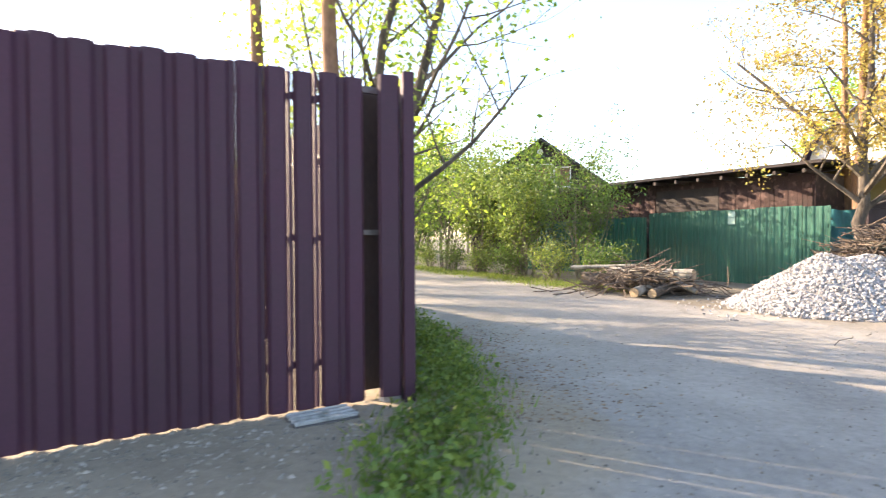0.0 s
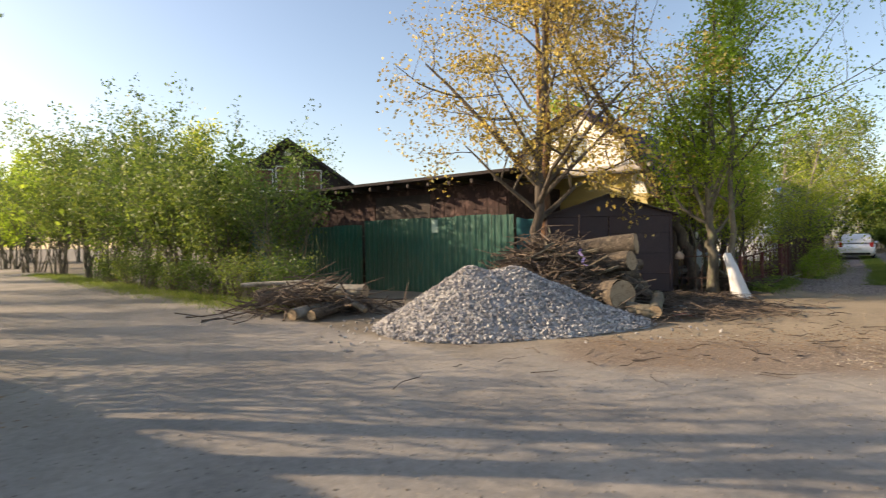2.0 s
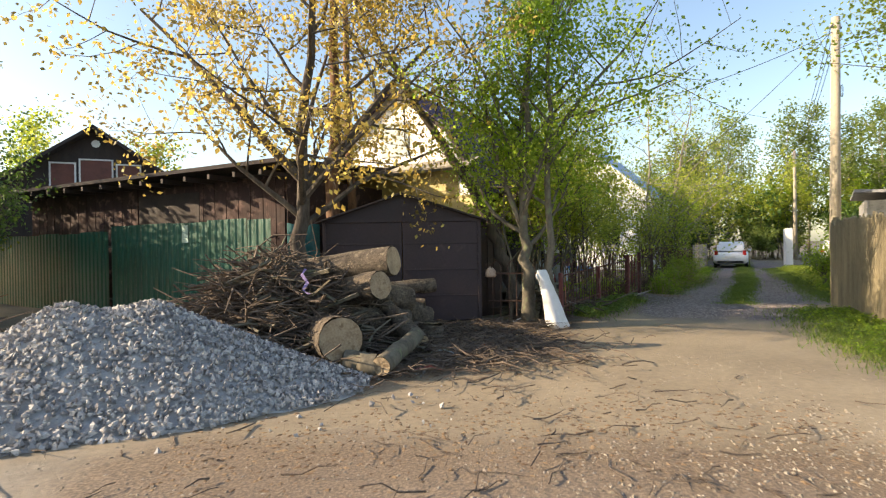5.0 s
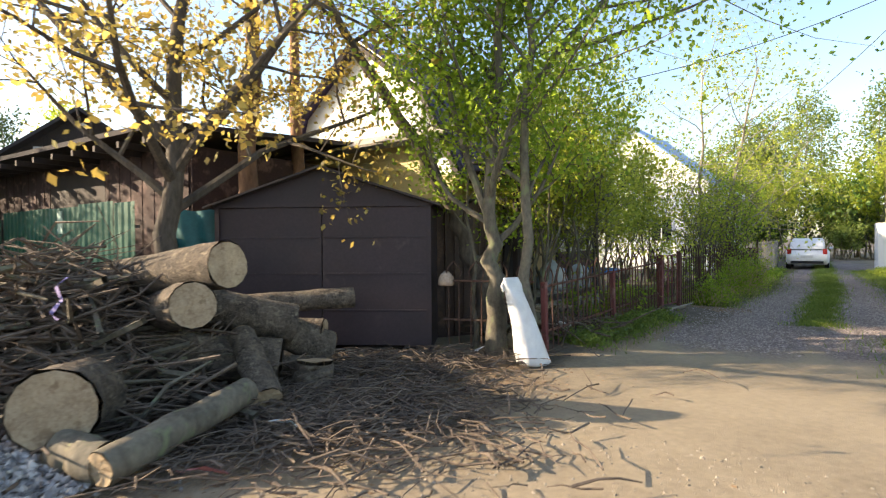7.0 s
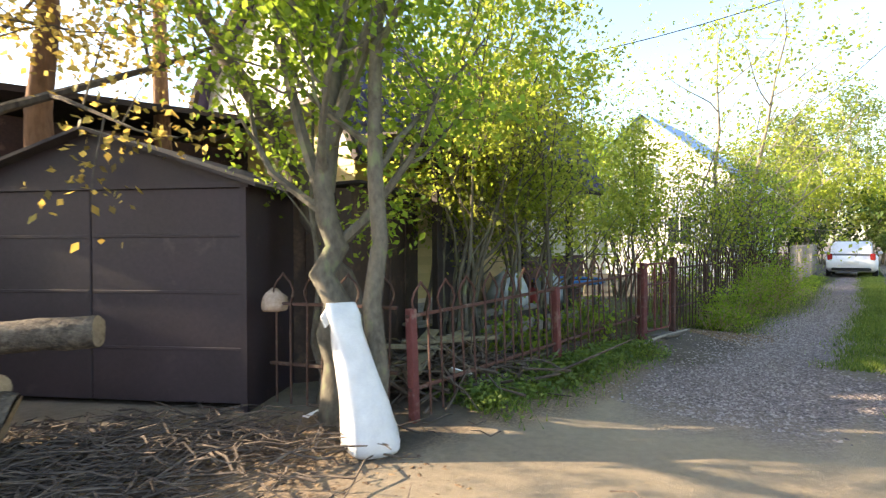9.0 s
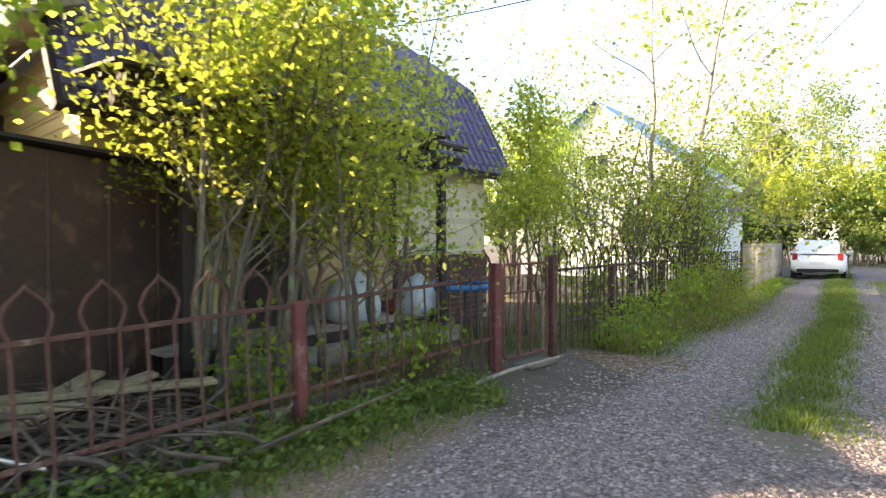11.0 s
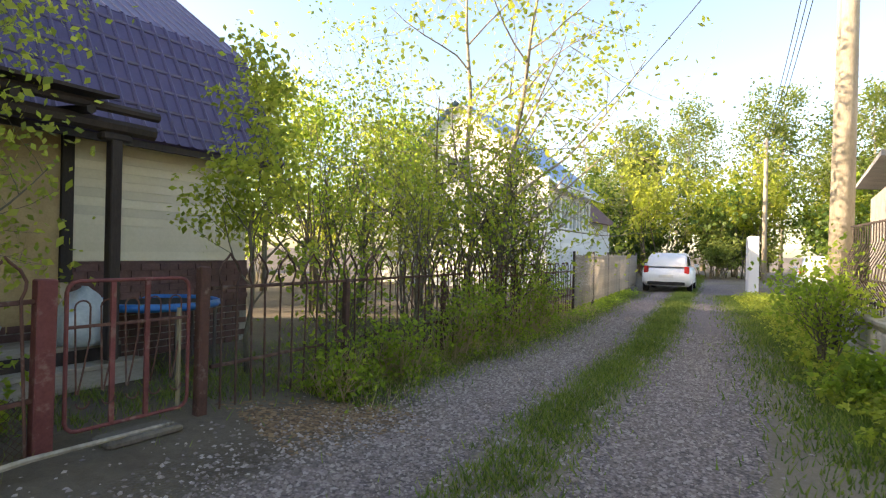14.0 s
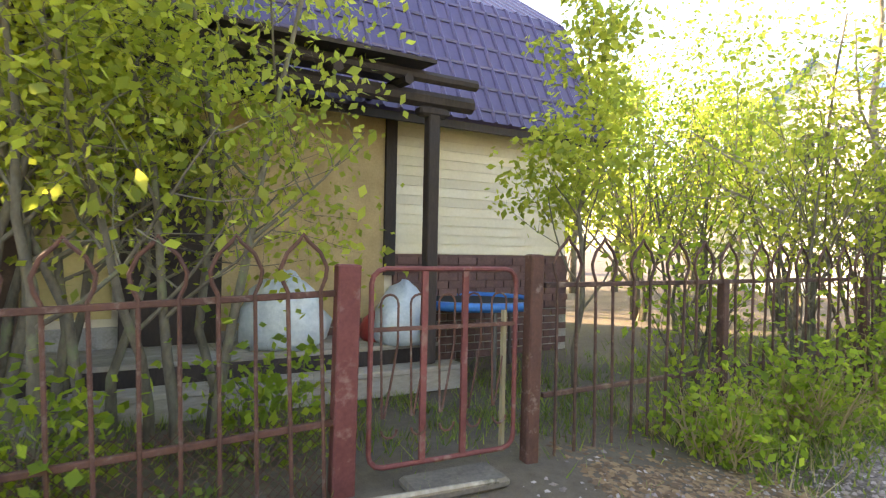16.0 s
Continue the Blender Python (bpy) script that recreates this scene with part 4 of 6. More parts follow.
# ---- iron fence along the lane ----
def iron_fence(a, b, mat, label, h=1.08, finial=0.27, posts=(), pair=0.285, gap=0.145, rise=0.0):
    g = empty("iron_fence", label, "fence", m=along(a, b) @ pose(0, 0, 0, 0, -rise, 0))
    n_len = math.hypot(b[0] - a[0], b[1] - a[1])
    for z in (0.47, h):
        Shape().box((n_len / 2, 0, z), (n_len, 0.03, 0.028), bevel=0.004).make("rail", mat, g)
    n = int(n_len / pair)
    base = None
    for k in range(n):
        x = (k + 0.5) * n_len / n
        if base is None:
            pt = [(-gap / 2, 0, 0.13), (-gap / 2, 0, h + 0.02), (-gap / 2 - 0.022, 0, h + 0.07), (-gap / 2 - 0.03, 0, h + 0.12), (-gap / 2 + 0.0, 0, h + 0.19), (-0.02, 0, h + finial - 0.03), (0, 0, h + finial)]
            pt += [(-q[0], q[1], q[2]) for q in pt[-2::-1]]
            base = Shape().tube(pt, 0.0095, 6).make("loop_bar", mat, g)
            base.location = (x, -0.022, 0)
        else:
            ob = new("loop_bar", base.data)
            ob.parent = g
            ob.location = (x, -0.022, 0)
            ob.rotation_euler = (RNG.normal(0, 0.012), RNG.normal(0, 0.012), RNG.normal(0, 0.05))
    for x, hh, w, pm in posts:
        Shape().box((x, 0.0, hh / 2 - 0.1), (w, w, hh + 0.2), bevel=0.006).make("post", pm, g)
    return g


GP_L, GP_R = (17.30, 14.60), (18.08, 15.25)
iron_fence((14.0, 11.72, -0.17), GP_L, RUST, "low rusty iron fence with pointed loop finials", h=1.06, posts=((0.05, 1.12, 0.07, RED_POST), (2.2, 1.08, 0.075, RED_POST)), rise=2.2)
iron_fence((12.78, 12.33, -0.05), (13.9, 11.8), RUST_DARK, "short rusty iron fence between the garage and the tree", h=1.0)
iron_fence((18.16, 15.34), (21.9, 18.85), RUST_DARK, "dark rusty iron fence with pointed loop finials overgrown by bushes", posts=((1.6, 1.1, 0.06, RUST_DARK), (3.6, 1.1, 0.06, RUST_DARK)))
iron_fence((21.9, 18.85), (25.0, 21.75), RUST, "reddish iron picket fence behind roadside shrubs", h=1.0, finial=0.2)


def far_fence():
    g = empty("mesh_fence", "grey metal section fence with thin uprights", "fence", m=along((25.1, 21.85), (33.0, 30.3)))
    for k in range(6):
        Shape().tube([(k * 2.2, 0, -0.1), (k * 2.2, 0, 1.45)], 0.03, 8).make("post", DARK_WOOD if k < 2 else STEEL, g)
    for z in (0.25, 1.3):
        Shape().box((5.6, 0, z), (11.2, 0.03, 0.03)).make("rail", STEEL, g)
    first = None
    for k in range(110):
        if first is None:
            first = Shape().box((0, -0.02, 0.77), (0.035, 0.012, 1.2)).make("picket", GREY_WOOD, g)
        else:
            o = new("picket", first.data)
            o.parent = g
            o.location = (k * 0.1, 0, RNG.normal(0, 0.015))


far_fence()


def garden_gate():
    a, b = Vector((17.40, 14.68)), Vector((18.02, 15.20))
    m = along((a.x, a.y, 0), (b.x, b.y, 0))
    g = empty("garden_gate", "narrow rusty red iron garden gate with curled bars", "gate", m=m)
    w = (b - a).length
    z0, z1, r = 0.22, 1.17, 0.07
    ring = []
    for cx, cz, s in ((w - r, z0 + r, -90), (w - r, z1 - r, 0), (r, z1 - r, 90), (r, z0 + r, 180)):
        ring += [(cx + r * math.cos(radians(s + q)), 0, cz + r * math.sin(radians(s + q))) for q in (0, 30, 60, 90)]
    Shape().tube(ring + ring[:1], 0.013, 7).make("gate_frame", RED_POST, g)
    for k, x in enumerate((0.34, 0.62)):
        Shape().box((w * x, 0, (z0 + z1) / 2), (0.03, 0.02, z1 - z0 - 0.02)).make("bar", RED_POST, g)
    Shape().box((w / 2, 0.0, 0.88), (w - 0.02, 0.016, 0.02)).make("bar", RUST, g)
    for k in range(5):
        x = w * (0.12 + 0.19 * k)
        pts = [(x - 0.03 + 0.0, 0.012, 0.45)]
        pts += [(x + 0.045 * math.cos(q), 0.012, 1.0 + 0.045 * math.sin(q)) for q in [math.pi - i * math.pi / 6 for i in range(7)]]
        pts += [(x + 0.045, 0.012, 0.8), (x + 0.01, 0.012, 0.6), (x - 0.02, 0.012, 0.45)]
        Shape().tube(pts, 0.006, 5).make("scroll", RUST, g)
        pts = [(x + 0.04 * math.cos(q), -0.012, 0.40 + 0.04 * math.sin(q)) for q in [math.pi + i * math.pi / 5 for i in range(6)]]
        Shape().tube(pts, 0.006, 5).make("scroll", RUST, g)
    Shape().tube([(w - 0.06, 0.02, 0.2), (w - 0.06, 0.02, 0.95)], 0.018, 6).make("latch_bar", OLD_WOOD, g)
    for p, h2, pw, pm, label in (((GP_L[0], GP_L[1]), 1.19, 0.105, RED_POST, "square red painted iron gate post"), ((18.10, 15.27), 1.25, 0.08, RUST, "slim square gate post of rusty brown iron")):
        po = Shape().box((0, 0, h2 / 2 - 0.1), (pw, pw, h2 + 0.2), bevel=0.008).make("gate_post", pm)
        po.matrix_world = pose(p[0], p[1], 0, 0, 0.6, 38)
        tagged(po, label, "post", "gate posts")
    st = Shape().box((0, 0, 0), (0.5, 0.24, 0.05), bevel=0.015).make("threshold_slab", DIRTY_SLAB)
    st.matrix_world = pose(17.78, 14.86, 0.14, 0, 0, 40)
    tagged(st, "worn concrete threshold slab below the gate", "slab")
    k = Shape().tube([(0, 0, 0), (0.6, 0.05, 0.05), (1.35, 0.02, 0.09)], [0.02, 0.018, 0.012], 6).make("stick", BARK_PALE)
    k.matrix_world = pose(16.9, 13.9, 0.17, 0, 0, 33)
    tagged(k, "pale barkless stick lying by the gate", "stick")


garden_gate()


def netting(a, b, h, cell=0.045):
    g = empty("wire_netting", "rusty wire netting along the lower part of the iron fence", "netting", m=along(a, b))
    n_len = math.hypot(b[0] - a[0], b[1] - a[1])
    sh = Shape()
    k = -int(h / cell)
    while k * cell < n_len:
        x = k * cell
        for s in (0, 1):
            p, q = (x, 0.0), (x + h, h)
            if p[0] < 0:
                p = (0.0, -x)
            if q[0] > n_len:
                q = (n_len, n_len - x)
            z0, z1 = (p[1], q[1]) if s == 0 else (h - p[1], h - q[1])
            sh.add([(p[0], 0.01, z0 + 0.12), (q[0], 0.01, z1 + 0.12), (q[0], 0.013, z1 + 0.124), (p[0], 0.013, z0 + 0.124), (p[0], 0.009, z0 + 0.124), (q[0], 0.009, z1 + 0.124)], [(0, 1, 2, 3), (3, 2, 5, 4), (4, 5, 1, 0)])
        k += 1
    sh.make("mesh_wire", RUST, g)


netting((15.75, 13.27), (17.24, 14.55), 0.38)


# ---- gravel heap ----
def heap_height(x, y):
    """Height of the stone heap, two joined humps."""
    def hump(cx, cy, rx, ry, h, rot):
        c, s = math.cos(rot), math.sin(rot)
        u, v = ((x - cx) * c + (y - cy) * s) / rx, (-(x - cx) * s + (y - cy) * c) / ry
        r = np.sqrt(u * u + v * v)
        return h * np.clip(1.06 - r, 0, 1) ** 1.05
    a, b, c = hump(6.95, 8.5, 1.55, 1.6, 1.05, -0.2), hump(7.75, 8.65, 1.75, 1.6, 1.03, 0.0), hump(8.5, 8.5, 1.5, 1.15, 0.55, 0.1)
    return (a ** 4 + b ** 4 + c ** 4) ** 0.25 * 0.9


def gravel_heap():
    rng = np.random.default_rng(5)
    g = empty("gravel_heap", "heap of grey crushed stone tipped beside the road", "gravel heap", m=pose(0, 0, 0))
    xs, ys = np.linspace(4.4, 10.8, 70), np.linspace(6.5, 11.0, 52)
    x, y = np.meshgrid(xs, ys)
    hh = heap_height(x, y)
    z = np.where(hh > 0.015, hh + rng.normal(0, 0.012, x.shape) - 0.03, -0.2)
    i = np.arange(x.size).reshape(x.shape)
    f = np.stack([i[:-1, :-1], i[:-1, 1:], i[1:, 1:], i[1:, :-1]], -1).reshape(-1, 4)
    mesh_object("core", np.stack([x, y, z], -1).reshape(-1, 3), f, STONE, g)
    base = np.array([(0, 0, 1), (1, 0, 0.1), (0.2, 1, 0), (-1, 0.2, 0.15), (-0.1, -1, 0), (0.1, 0, -1)])
    tri = [(0, 1, 2), (0, 2, 3), (0, 3, 4), (0, 4, 1), (5, 2, 1), (5, 3, 2), (5, 4, 3), (5, 1, 4)]
    kinds = []
    for k in range(6):
        v = base * rng.uniform(0.7, 1.3, (6, 3)) * [1.0, 0.8, 0.62]
        me = bpy.data.meshes.new("stone")
        me.from_pydata(v.tolist(), [], tri)
        me.materials.append(STONE)
        kinds.append((me, v))
    n = 21000
    px, py = rng.uniform(4.6, 10.7, n), rng.uniform(6.6, 10.6, n)
    pz = heap_height(px, py)
    edge = (pz > 0.02) | (rng.uniform(0, 1, n) < 0.012)
    px, py, pz = px[edge], py[edge], pz[edge]
    sz = 0.014 + 0.032 * rng.uniform(0, 1, len(px)) ** 1.6
    near = np.argsort((px - 9.0) ** 2 + (py - 6.6) ** 2)
    for k in near[:300]:
        o = new("stone", kinds[k % 6][0])
        o.parent = g
        o.location = (px[k], py[k], pz[k] + 0.004)
        o.rotation_euler = tuple(rng.uniform(0, 6.28, 3))
        o.scale = (sz[k],) * 3
    vs, fs = [], []
    off = 0
    for k in near[300:]:
        q = Euler(tuple(rng.uniform(0, 6.28, 3))).to_matrix()
        v = kinds[k % 6][1] @ np.array(q).T * sz[k] + [px[k], py[k], pz[k] + 0.004]
        vs.append(v)
        fs.append(np.array(tri) + off)
        off += 6
    st = bpy.data.materials.new("stone_varied")
    st.use_nodes = True
    nt = st.node_tree
    gm = nt.nodes.new("ShaderNodeNewGeometry")
    c = ramp(nt, gm.outputs["Random Per Island"], [(0, (0.15, 0.145, 0.15)), (0.5, (0.34, 0.325, 0.32)), (1, (0.56, 0.53, 0.50))])
    nt.links.new(c, nt.nodes["Principled BSDF"].inputs["Base Color"])
    nt.nodes["Principled BSDF"].inputs["Roughness"].default_value = 0.92
    o = mesh_object("stone_fill", np.concatenate(vs), np.concatenate(fs), st, g)
    o["kind"] = "stuff"


gravel_heap()


# ---- logs and brush ----
def log(a, b, r, seed, label, bark=LOG_BARK, taper=0.93):
    rng = np.random.default_rng(seed)
    a, b = Vector(a), Vector(b)
    g = empty("log", label, "log", "logs in the woodpile")
    n = 7
    pts = [a.lerp(b, i / n) + Vector(rng.normal(0, r * 0.06, 3)) for i in range(n + 1)]
    pts[0], pts[-1] = a, b
    Shape().tube(pts, [r * (1 - (1 - taper) * i / n) for i in range(n + 1)], 14, caps=False, wobble=0.035, rng=rng).make("bark", bark, g, smooth=True)
    d = (b - a).normalized()
    for p, s, rr in ((a, -1, r), (b, 1, r * taper)):
        u = d.cross(Vector((0.2, 0.3, 0.9))).normalized()
        w = d.cross(u)
        v = [p + d * s * 0.004]
        for ring in (0.5, 0.95):
            v += [p + d * s * (0.003 + 0.012 * rng.uniform(-0.5, 1) * ring) + (u * math.cos(q) + w * math.sin(q)) * rr * ring for q in [k * math.pi / 7 for k in range(14)]]
        f = [(0, 1 + k, 1 + (k + 1) % 14) for k in range(14)] + [(1 + k, 15 + k, 15 + (k + 1) % 14, 1 + (k + 1) % 14) for k in range(14)]
        mesh_object("cut_end", v, f, CUT, g)
    return g


def sticks(name, n, centre, spread, zfun, length, rad, seed, mat, label, flat=0.3, parent=None):
    rng = np.random.default_rng(seed)
    sh = Shape()
    for k in range(n):
        x, y = centre[0] + rng.normal(0, spread[0]), centre[1] + rng.normal(0, spread[1])
        z = zfun(x, y) * rng.uniform(0.25, 1.0) + 0.02
        a = rng.uniform(0, 6.283)
        e = rng.normal(0, flat)
        ln = rng.uniform(*length)
        d = np.array([math.cos(a) * math.cos(e), math.sin(a) * math.cos(e), math.sin(e)]) * ln / 3
        p = np.array([x, y, z]) - d * 1.5
        pts = []
        for i in range(4):
            q = p.copy()
            q[2] = max(q[2], 0.012)
            pts.append(q)
            p = p + d + rng.normal(0, 0.075 * ln, 3)
        r = rng.uniform(*rad)
        sh.tube(pts, [r, r * 0.85, r * 0.7, r * 0.4], 4, caps=False)
    ob = sh.make(name, mat, parent)
    return tagged(ob, label, "brushwood", kind="stuff")


def wood_height(x, y):
    return 1.35 * math.exp(-(((x - 8.85) / 1.05) ** 2 + ((y - 10.4) / 0.95) ** 2)) + 0.35 * math.exp(-(((x - 10.6) / 1.3) ** 2 + ((y - 10.2) / 1.0) ** 2))


log((10.52, 9.90, 1.30), (9.2, 10.9, 1.12), 0.215, 1, "thick bark-covered log with a pale sawn end on the woodpile")
log((10.30, 9.66, 0.98), (9.5, 10.9, 0.78), 0.20, 2, "thick log with a bright freshly sawn end")
log((9.70, 8.75, 0.42), (9.5, 9.9, 0.36), 0.275, 3, "wide short tree stump section with a brown sawn face")
log((10.12, 8.42, 0.15), (10.75, 9.5, 0.30), 0.115, 4, "thin pale log resting low at the front of the woodpile", BARK_GREY)
log((9.75, 8.75, 0.16), (10.1, 8.55, 0.14), 0.14, 5, "short split log block on the ground", BARK_GREY)
log((10.86, 9.76, 0.14), (10.5, 10.5, 0.58), 0.14, 6, "bark-covered log leaning on the woodpile")
log((9.8, 10.7, 1.02), (11.3, 11.25, 0.30), 0.20, 7, "rough dark bark log sloping down the woodpile")
log((11.57, 11.85, 0.80), (10.2, 11.75, 0.74), 0.13, 8, "dark log lying on the back of the woodpile")
log((11.25, 11.2, 0.50), (10.2, 11.4, 0.55), 0.13, 9, "bark-covered log with a broken pale end")
log((11.1, 10.75, 0.16), (10.3, 11.0, 0.24), 0.13, 10, "bark-covered log lying low in the woodpile")
log((11.18, 10.5, 0.0), (11.2, 10.53, 0.30), 0.20, 11, "short upright stump block on the ground")
log((10.85, 10.6, 0.30), (9.3, 10.3, 0.55), 0.22, 16, "very thick dark bark log low in the woodpile")
log((10.95, 10.95, 0.62), (9.6, 10.75, 0.95), 0.21, 17, "thick furrowed bark log sloping over the woodpile")
log((11.3, 10.75, 0.17), (10.75, 10.95, 0.17), 0.12, 18, "short round log with a pale sawn end")
log((8.6, 10.55, 1.02), (9.1, 10.95, 1.0), 0.17, 12, "short log with a pale end on the brush pile")
log((7.75, 10.1, 0.52), (8.7, 10.7, 0.42), 0.12, 13, "thin log at the low end of the woodpile", BARK_GREY)
log((7.95, 9.7, 0.22), (8.7, 10.3, 0.22), 0.2, 14, "old dark log beside the gravel heap")
log((8.9, 10.9, 0.7), (10.6, 11.6, 0.6), 0.16, 15, "bark-covered log buried in the woodpile")
sticks("brush_pile", 2400, (8.65, 10.2), (0.62, 0.6), wood_height, (0.4, 1.5), (0.006, 0.017), 21, TWIG, "tangled heap of cut branches among the logs")
sticks("thick_branches", 130, (8.85, 10.05), (0.75, 0.55), wood_height, (0.7, 1.6), (0.018, 0.035), 22, BARK_GREY, "thicker cut branches lying across the brush pile", 0.2)
sticks("twig_litter", 2700, (11.1, 9.75), (0.9, 0.65), lambda x, y: 0.08, (0.1, 0.6), (0.004, 0.011), 23, TWIG, "scattered twigs on the ground in front of the woodpile", 0.08)
sticks("twig_litter", 900, (12.0, 11.25), (0.75, 0.4), lambda x, y: 0.10, (0.1, 0.55), (0.004, 0.010), 24, TWIG, "scattered twigs at the foot of the garage", 0.08)
sticks("twig_litter", 190, (11.0, 5.8), (1.8, 1.1), lambda x, y: 0.015, (0.06, 0.45), (0.003, 0.008), 25, TWIG, "loose twigs scattered over the dusty ground", 0.03)
log((3.5, 11.35, 0.45), (5.2, 10.35, 0.46), 0.14, 31, "pale barkless log on the roadside woodpile", BARK_PALE)
log((2.9, 11.6, 0.32), (4.7, 10.65, 0.28), 0.13, 32, "bark-covered log on the roadside woodpile")
log((3.9, 9.75, 0.12), (4.6, 10.9, 0.16), 0.11, 33, "short log with its sawn end facing the road", BARK_PALE)
log((4.25, 9.65, 0.11), (4.9, 10.8, 0.2), 0.10, 34, "short dark log with its sawn end facing the road")
log((5.35, 10.9, 0.13), (3.6, 11.4, 0.14), 0.13, 35, "dark log at the bottom of the roadside woodpile")
log((4.3, 10.9, 0.62), (5.2, 10.1, 0.12), 0.06, 36, "thin bare branch leaning on the roadside woodpile", BARK_PALE)
log((2.6, 11.5, 0.55), (4.1, 11.2, 0.62), 0.05, 37, "thin crooked branch on top of the roadside woodpile", BARK_PALE)
sticks("brush_pile", 260, (4.1, 10.7), (0.7, 0.4), lambda x, y: 0.62 * math.exp(-((x - 4.1) / 1.0) ** 2), (0.5, 1.5), (0.006, 0.02), 26, TWIG, "cut branches tangled in the roadside woodpile")


def ribbon(name, pts, w, mat, label):
    v, f = [], []
    for k, p in enumerate(pts):
        v += [(p[0], p[1], p[2]), (p[0] + w * 0.6, p[1] - w * 0.5, p[2] + w * 0.4 * math.sin(k * 1.7))]
    n = len(v)
    v += [(x, y, z + 0.004) for x, y, z in v]
    for k in range(len(pts) - 1):
        f += [(2 * k, 2 * k + 1, 2 * k + 3, 2 * k + 2), (n + 2 * k + 2, n + 2 * k + 3, n + 2 * k + 1, n + 2 * k)]
    return tagged(mesh_object(name, v, f, mat), label, "litter")


ribbon("cloth_strip", [(9.3, 9.75, 1.22), (9.25, 9.68, 1.14), (9.32, 9.62, 1.05), (9.26, 9.58, 0.96), (9.34, 9.52, 0.9)], 0.06, surface("violet_cloth", (0.16, 0.12, 0.30), (0.30, 0.25, 0.48), 8, 50, 0.8, 0.2), "violet strip of cloth caught in the branches")
ribbon("plastic_scrap", [(10.9, 9.3, 0.10), (11.0, 9.2, 0.13), (11.12, 9.25, 0.11), (11.2, 9.12, 0.07)], 0.07, PALE_BAG, "pale plastic scrap among the twigs")
ribbon("plastic_scrap", [(10.5, 8.55, 0.06), (10.65, 8.5, 0.08), (10.8, 8.52, 0.05)], 0.08, surface("pink_plastic", (0.4, 0.12, 0.12), (0.55, 0.22, 0.2), 8, 50, 0.6, 0.2), "pink plastic scrap in the twig litter")
ribbon("paper_rag", [(13.1, 12.0, 0.03), (13.2, 11.95, 0.08), (13.3, 12.02, 0.10), (13.36, 11.96, 0.03)], 0.1, WHITE, "white paper rag by the tree foot")


# ---- white sack ----
def sack():
    rng = np.random.default_rng(3)
    g = empty("sack", "full white woven sack leaning against a tree trunk", "sack", m=pose(13.72, 11.25, 0, 0, 0, 20) @ Matrix.Diagonal((0.84, 0.84, 0.98, 1)))
    v, f = [], []
    prof = [(0.0, 0.20, 0.17), (0.04, 0.245, 0.2), (0.16, 0.235, 0.19), (0.35, 0.205, 0.17), (0.55, 0.175, 0.14), (0.75, 0.15, 0.12), (0.88, 0.135, 0.10), (0.97, 0.15, 0.06), (1.06, 0.125, 0.02)]
    n = 20
    for z, rx, ry in prof:
        ox, oy = -0.20 * (z / 1.06) ** 1.1, 0.30 * (z / 1.06)
        for k in range(n):
            q = 2 * math.pi * k / n
            j = 1 + 0.06 * math.sin(5 * q + z * 9) * (z > 0.02) + rng.normal(0, 0.012)
            v.append((ox + rx * j * math.copysign(abs(math.cos(q)) ** 0.8, math.cos(q)), oy + ry * j * math.copysign(abs(math.sin(q)) ** 0.8, math.sin(q)), z))
    for i in range(len(prof) - 1):
        f += [(i * n + k, i * n + (k + 1) % n, (i + 1) * n + (k + 1) % n, (i + 1) * n + k) for k in range(n)]
    f += [tuple(range(n - 1, -1, -1)), tuple(range((len(prof) - 1) * n, len(prof) * n))]
    mesh_object("body", v, f, SACK, g, smooth=True)
    ear = [(-0.34, 0.28, 0.88), (-0.38, 0.27, 0.96), (-0.30, 0.29, 1.06), (-0.24, 0.3, 0.95)]
    mesh_object("ear", ear + [(x, y + 0.02, z) for x, y, z in ear], [(0, 1, 2, 3), (7, 6, 5, 4), (0, 4, 5, 1), (1, 5, 6, 2), (2, 6, 7, 3), (3, 7, 4, 0)], SACK, g)
    return g


sack()


# ---- vehicles ----
def loft(sections, name, mat, parent, smooth=True):
    """Skin over cross-sections (x, [(y, z)...])."""
    n = len(sections[0][1])
    v = [(x, y, z) for x, ring in sections for y, z in ring]
    f = [(i * n + k, (i + 1) * n + k, (i + 1) * n + (k + 1) % n, i * n + (k + 1) % n) for i in range(len(sections) - 1) for k in range(n)]
    f += [tuple(range(n)), tuple(range(len(v) - 1, len(v) - n - 1, -1))]
    return mesh_object(name, v, f, mat, parent, smooth=smooth)


def car_section(x, w, z0, z1, cr=0.12):
    h = w / 2
    return (x, [(-h + cr, z0), (h - cr, z0), (h, z0 + cr), (h, z1 - cr), (h - cr * 0.8, z1), (-h + cr * 0.8, z1), (-h, z1 - cr), (-h, z0 + cr)])


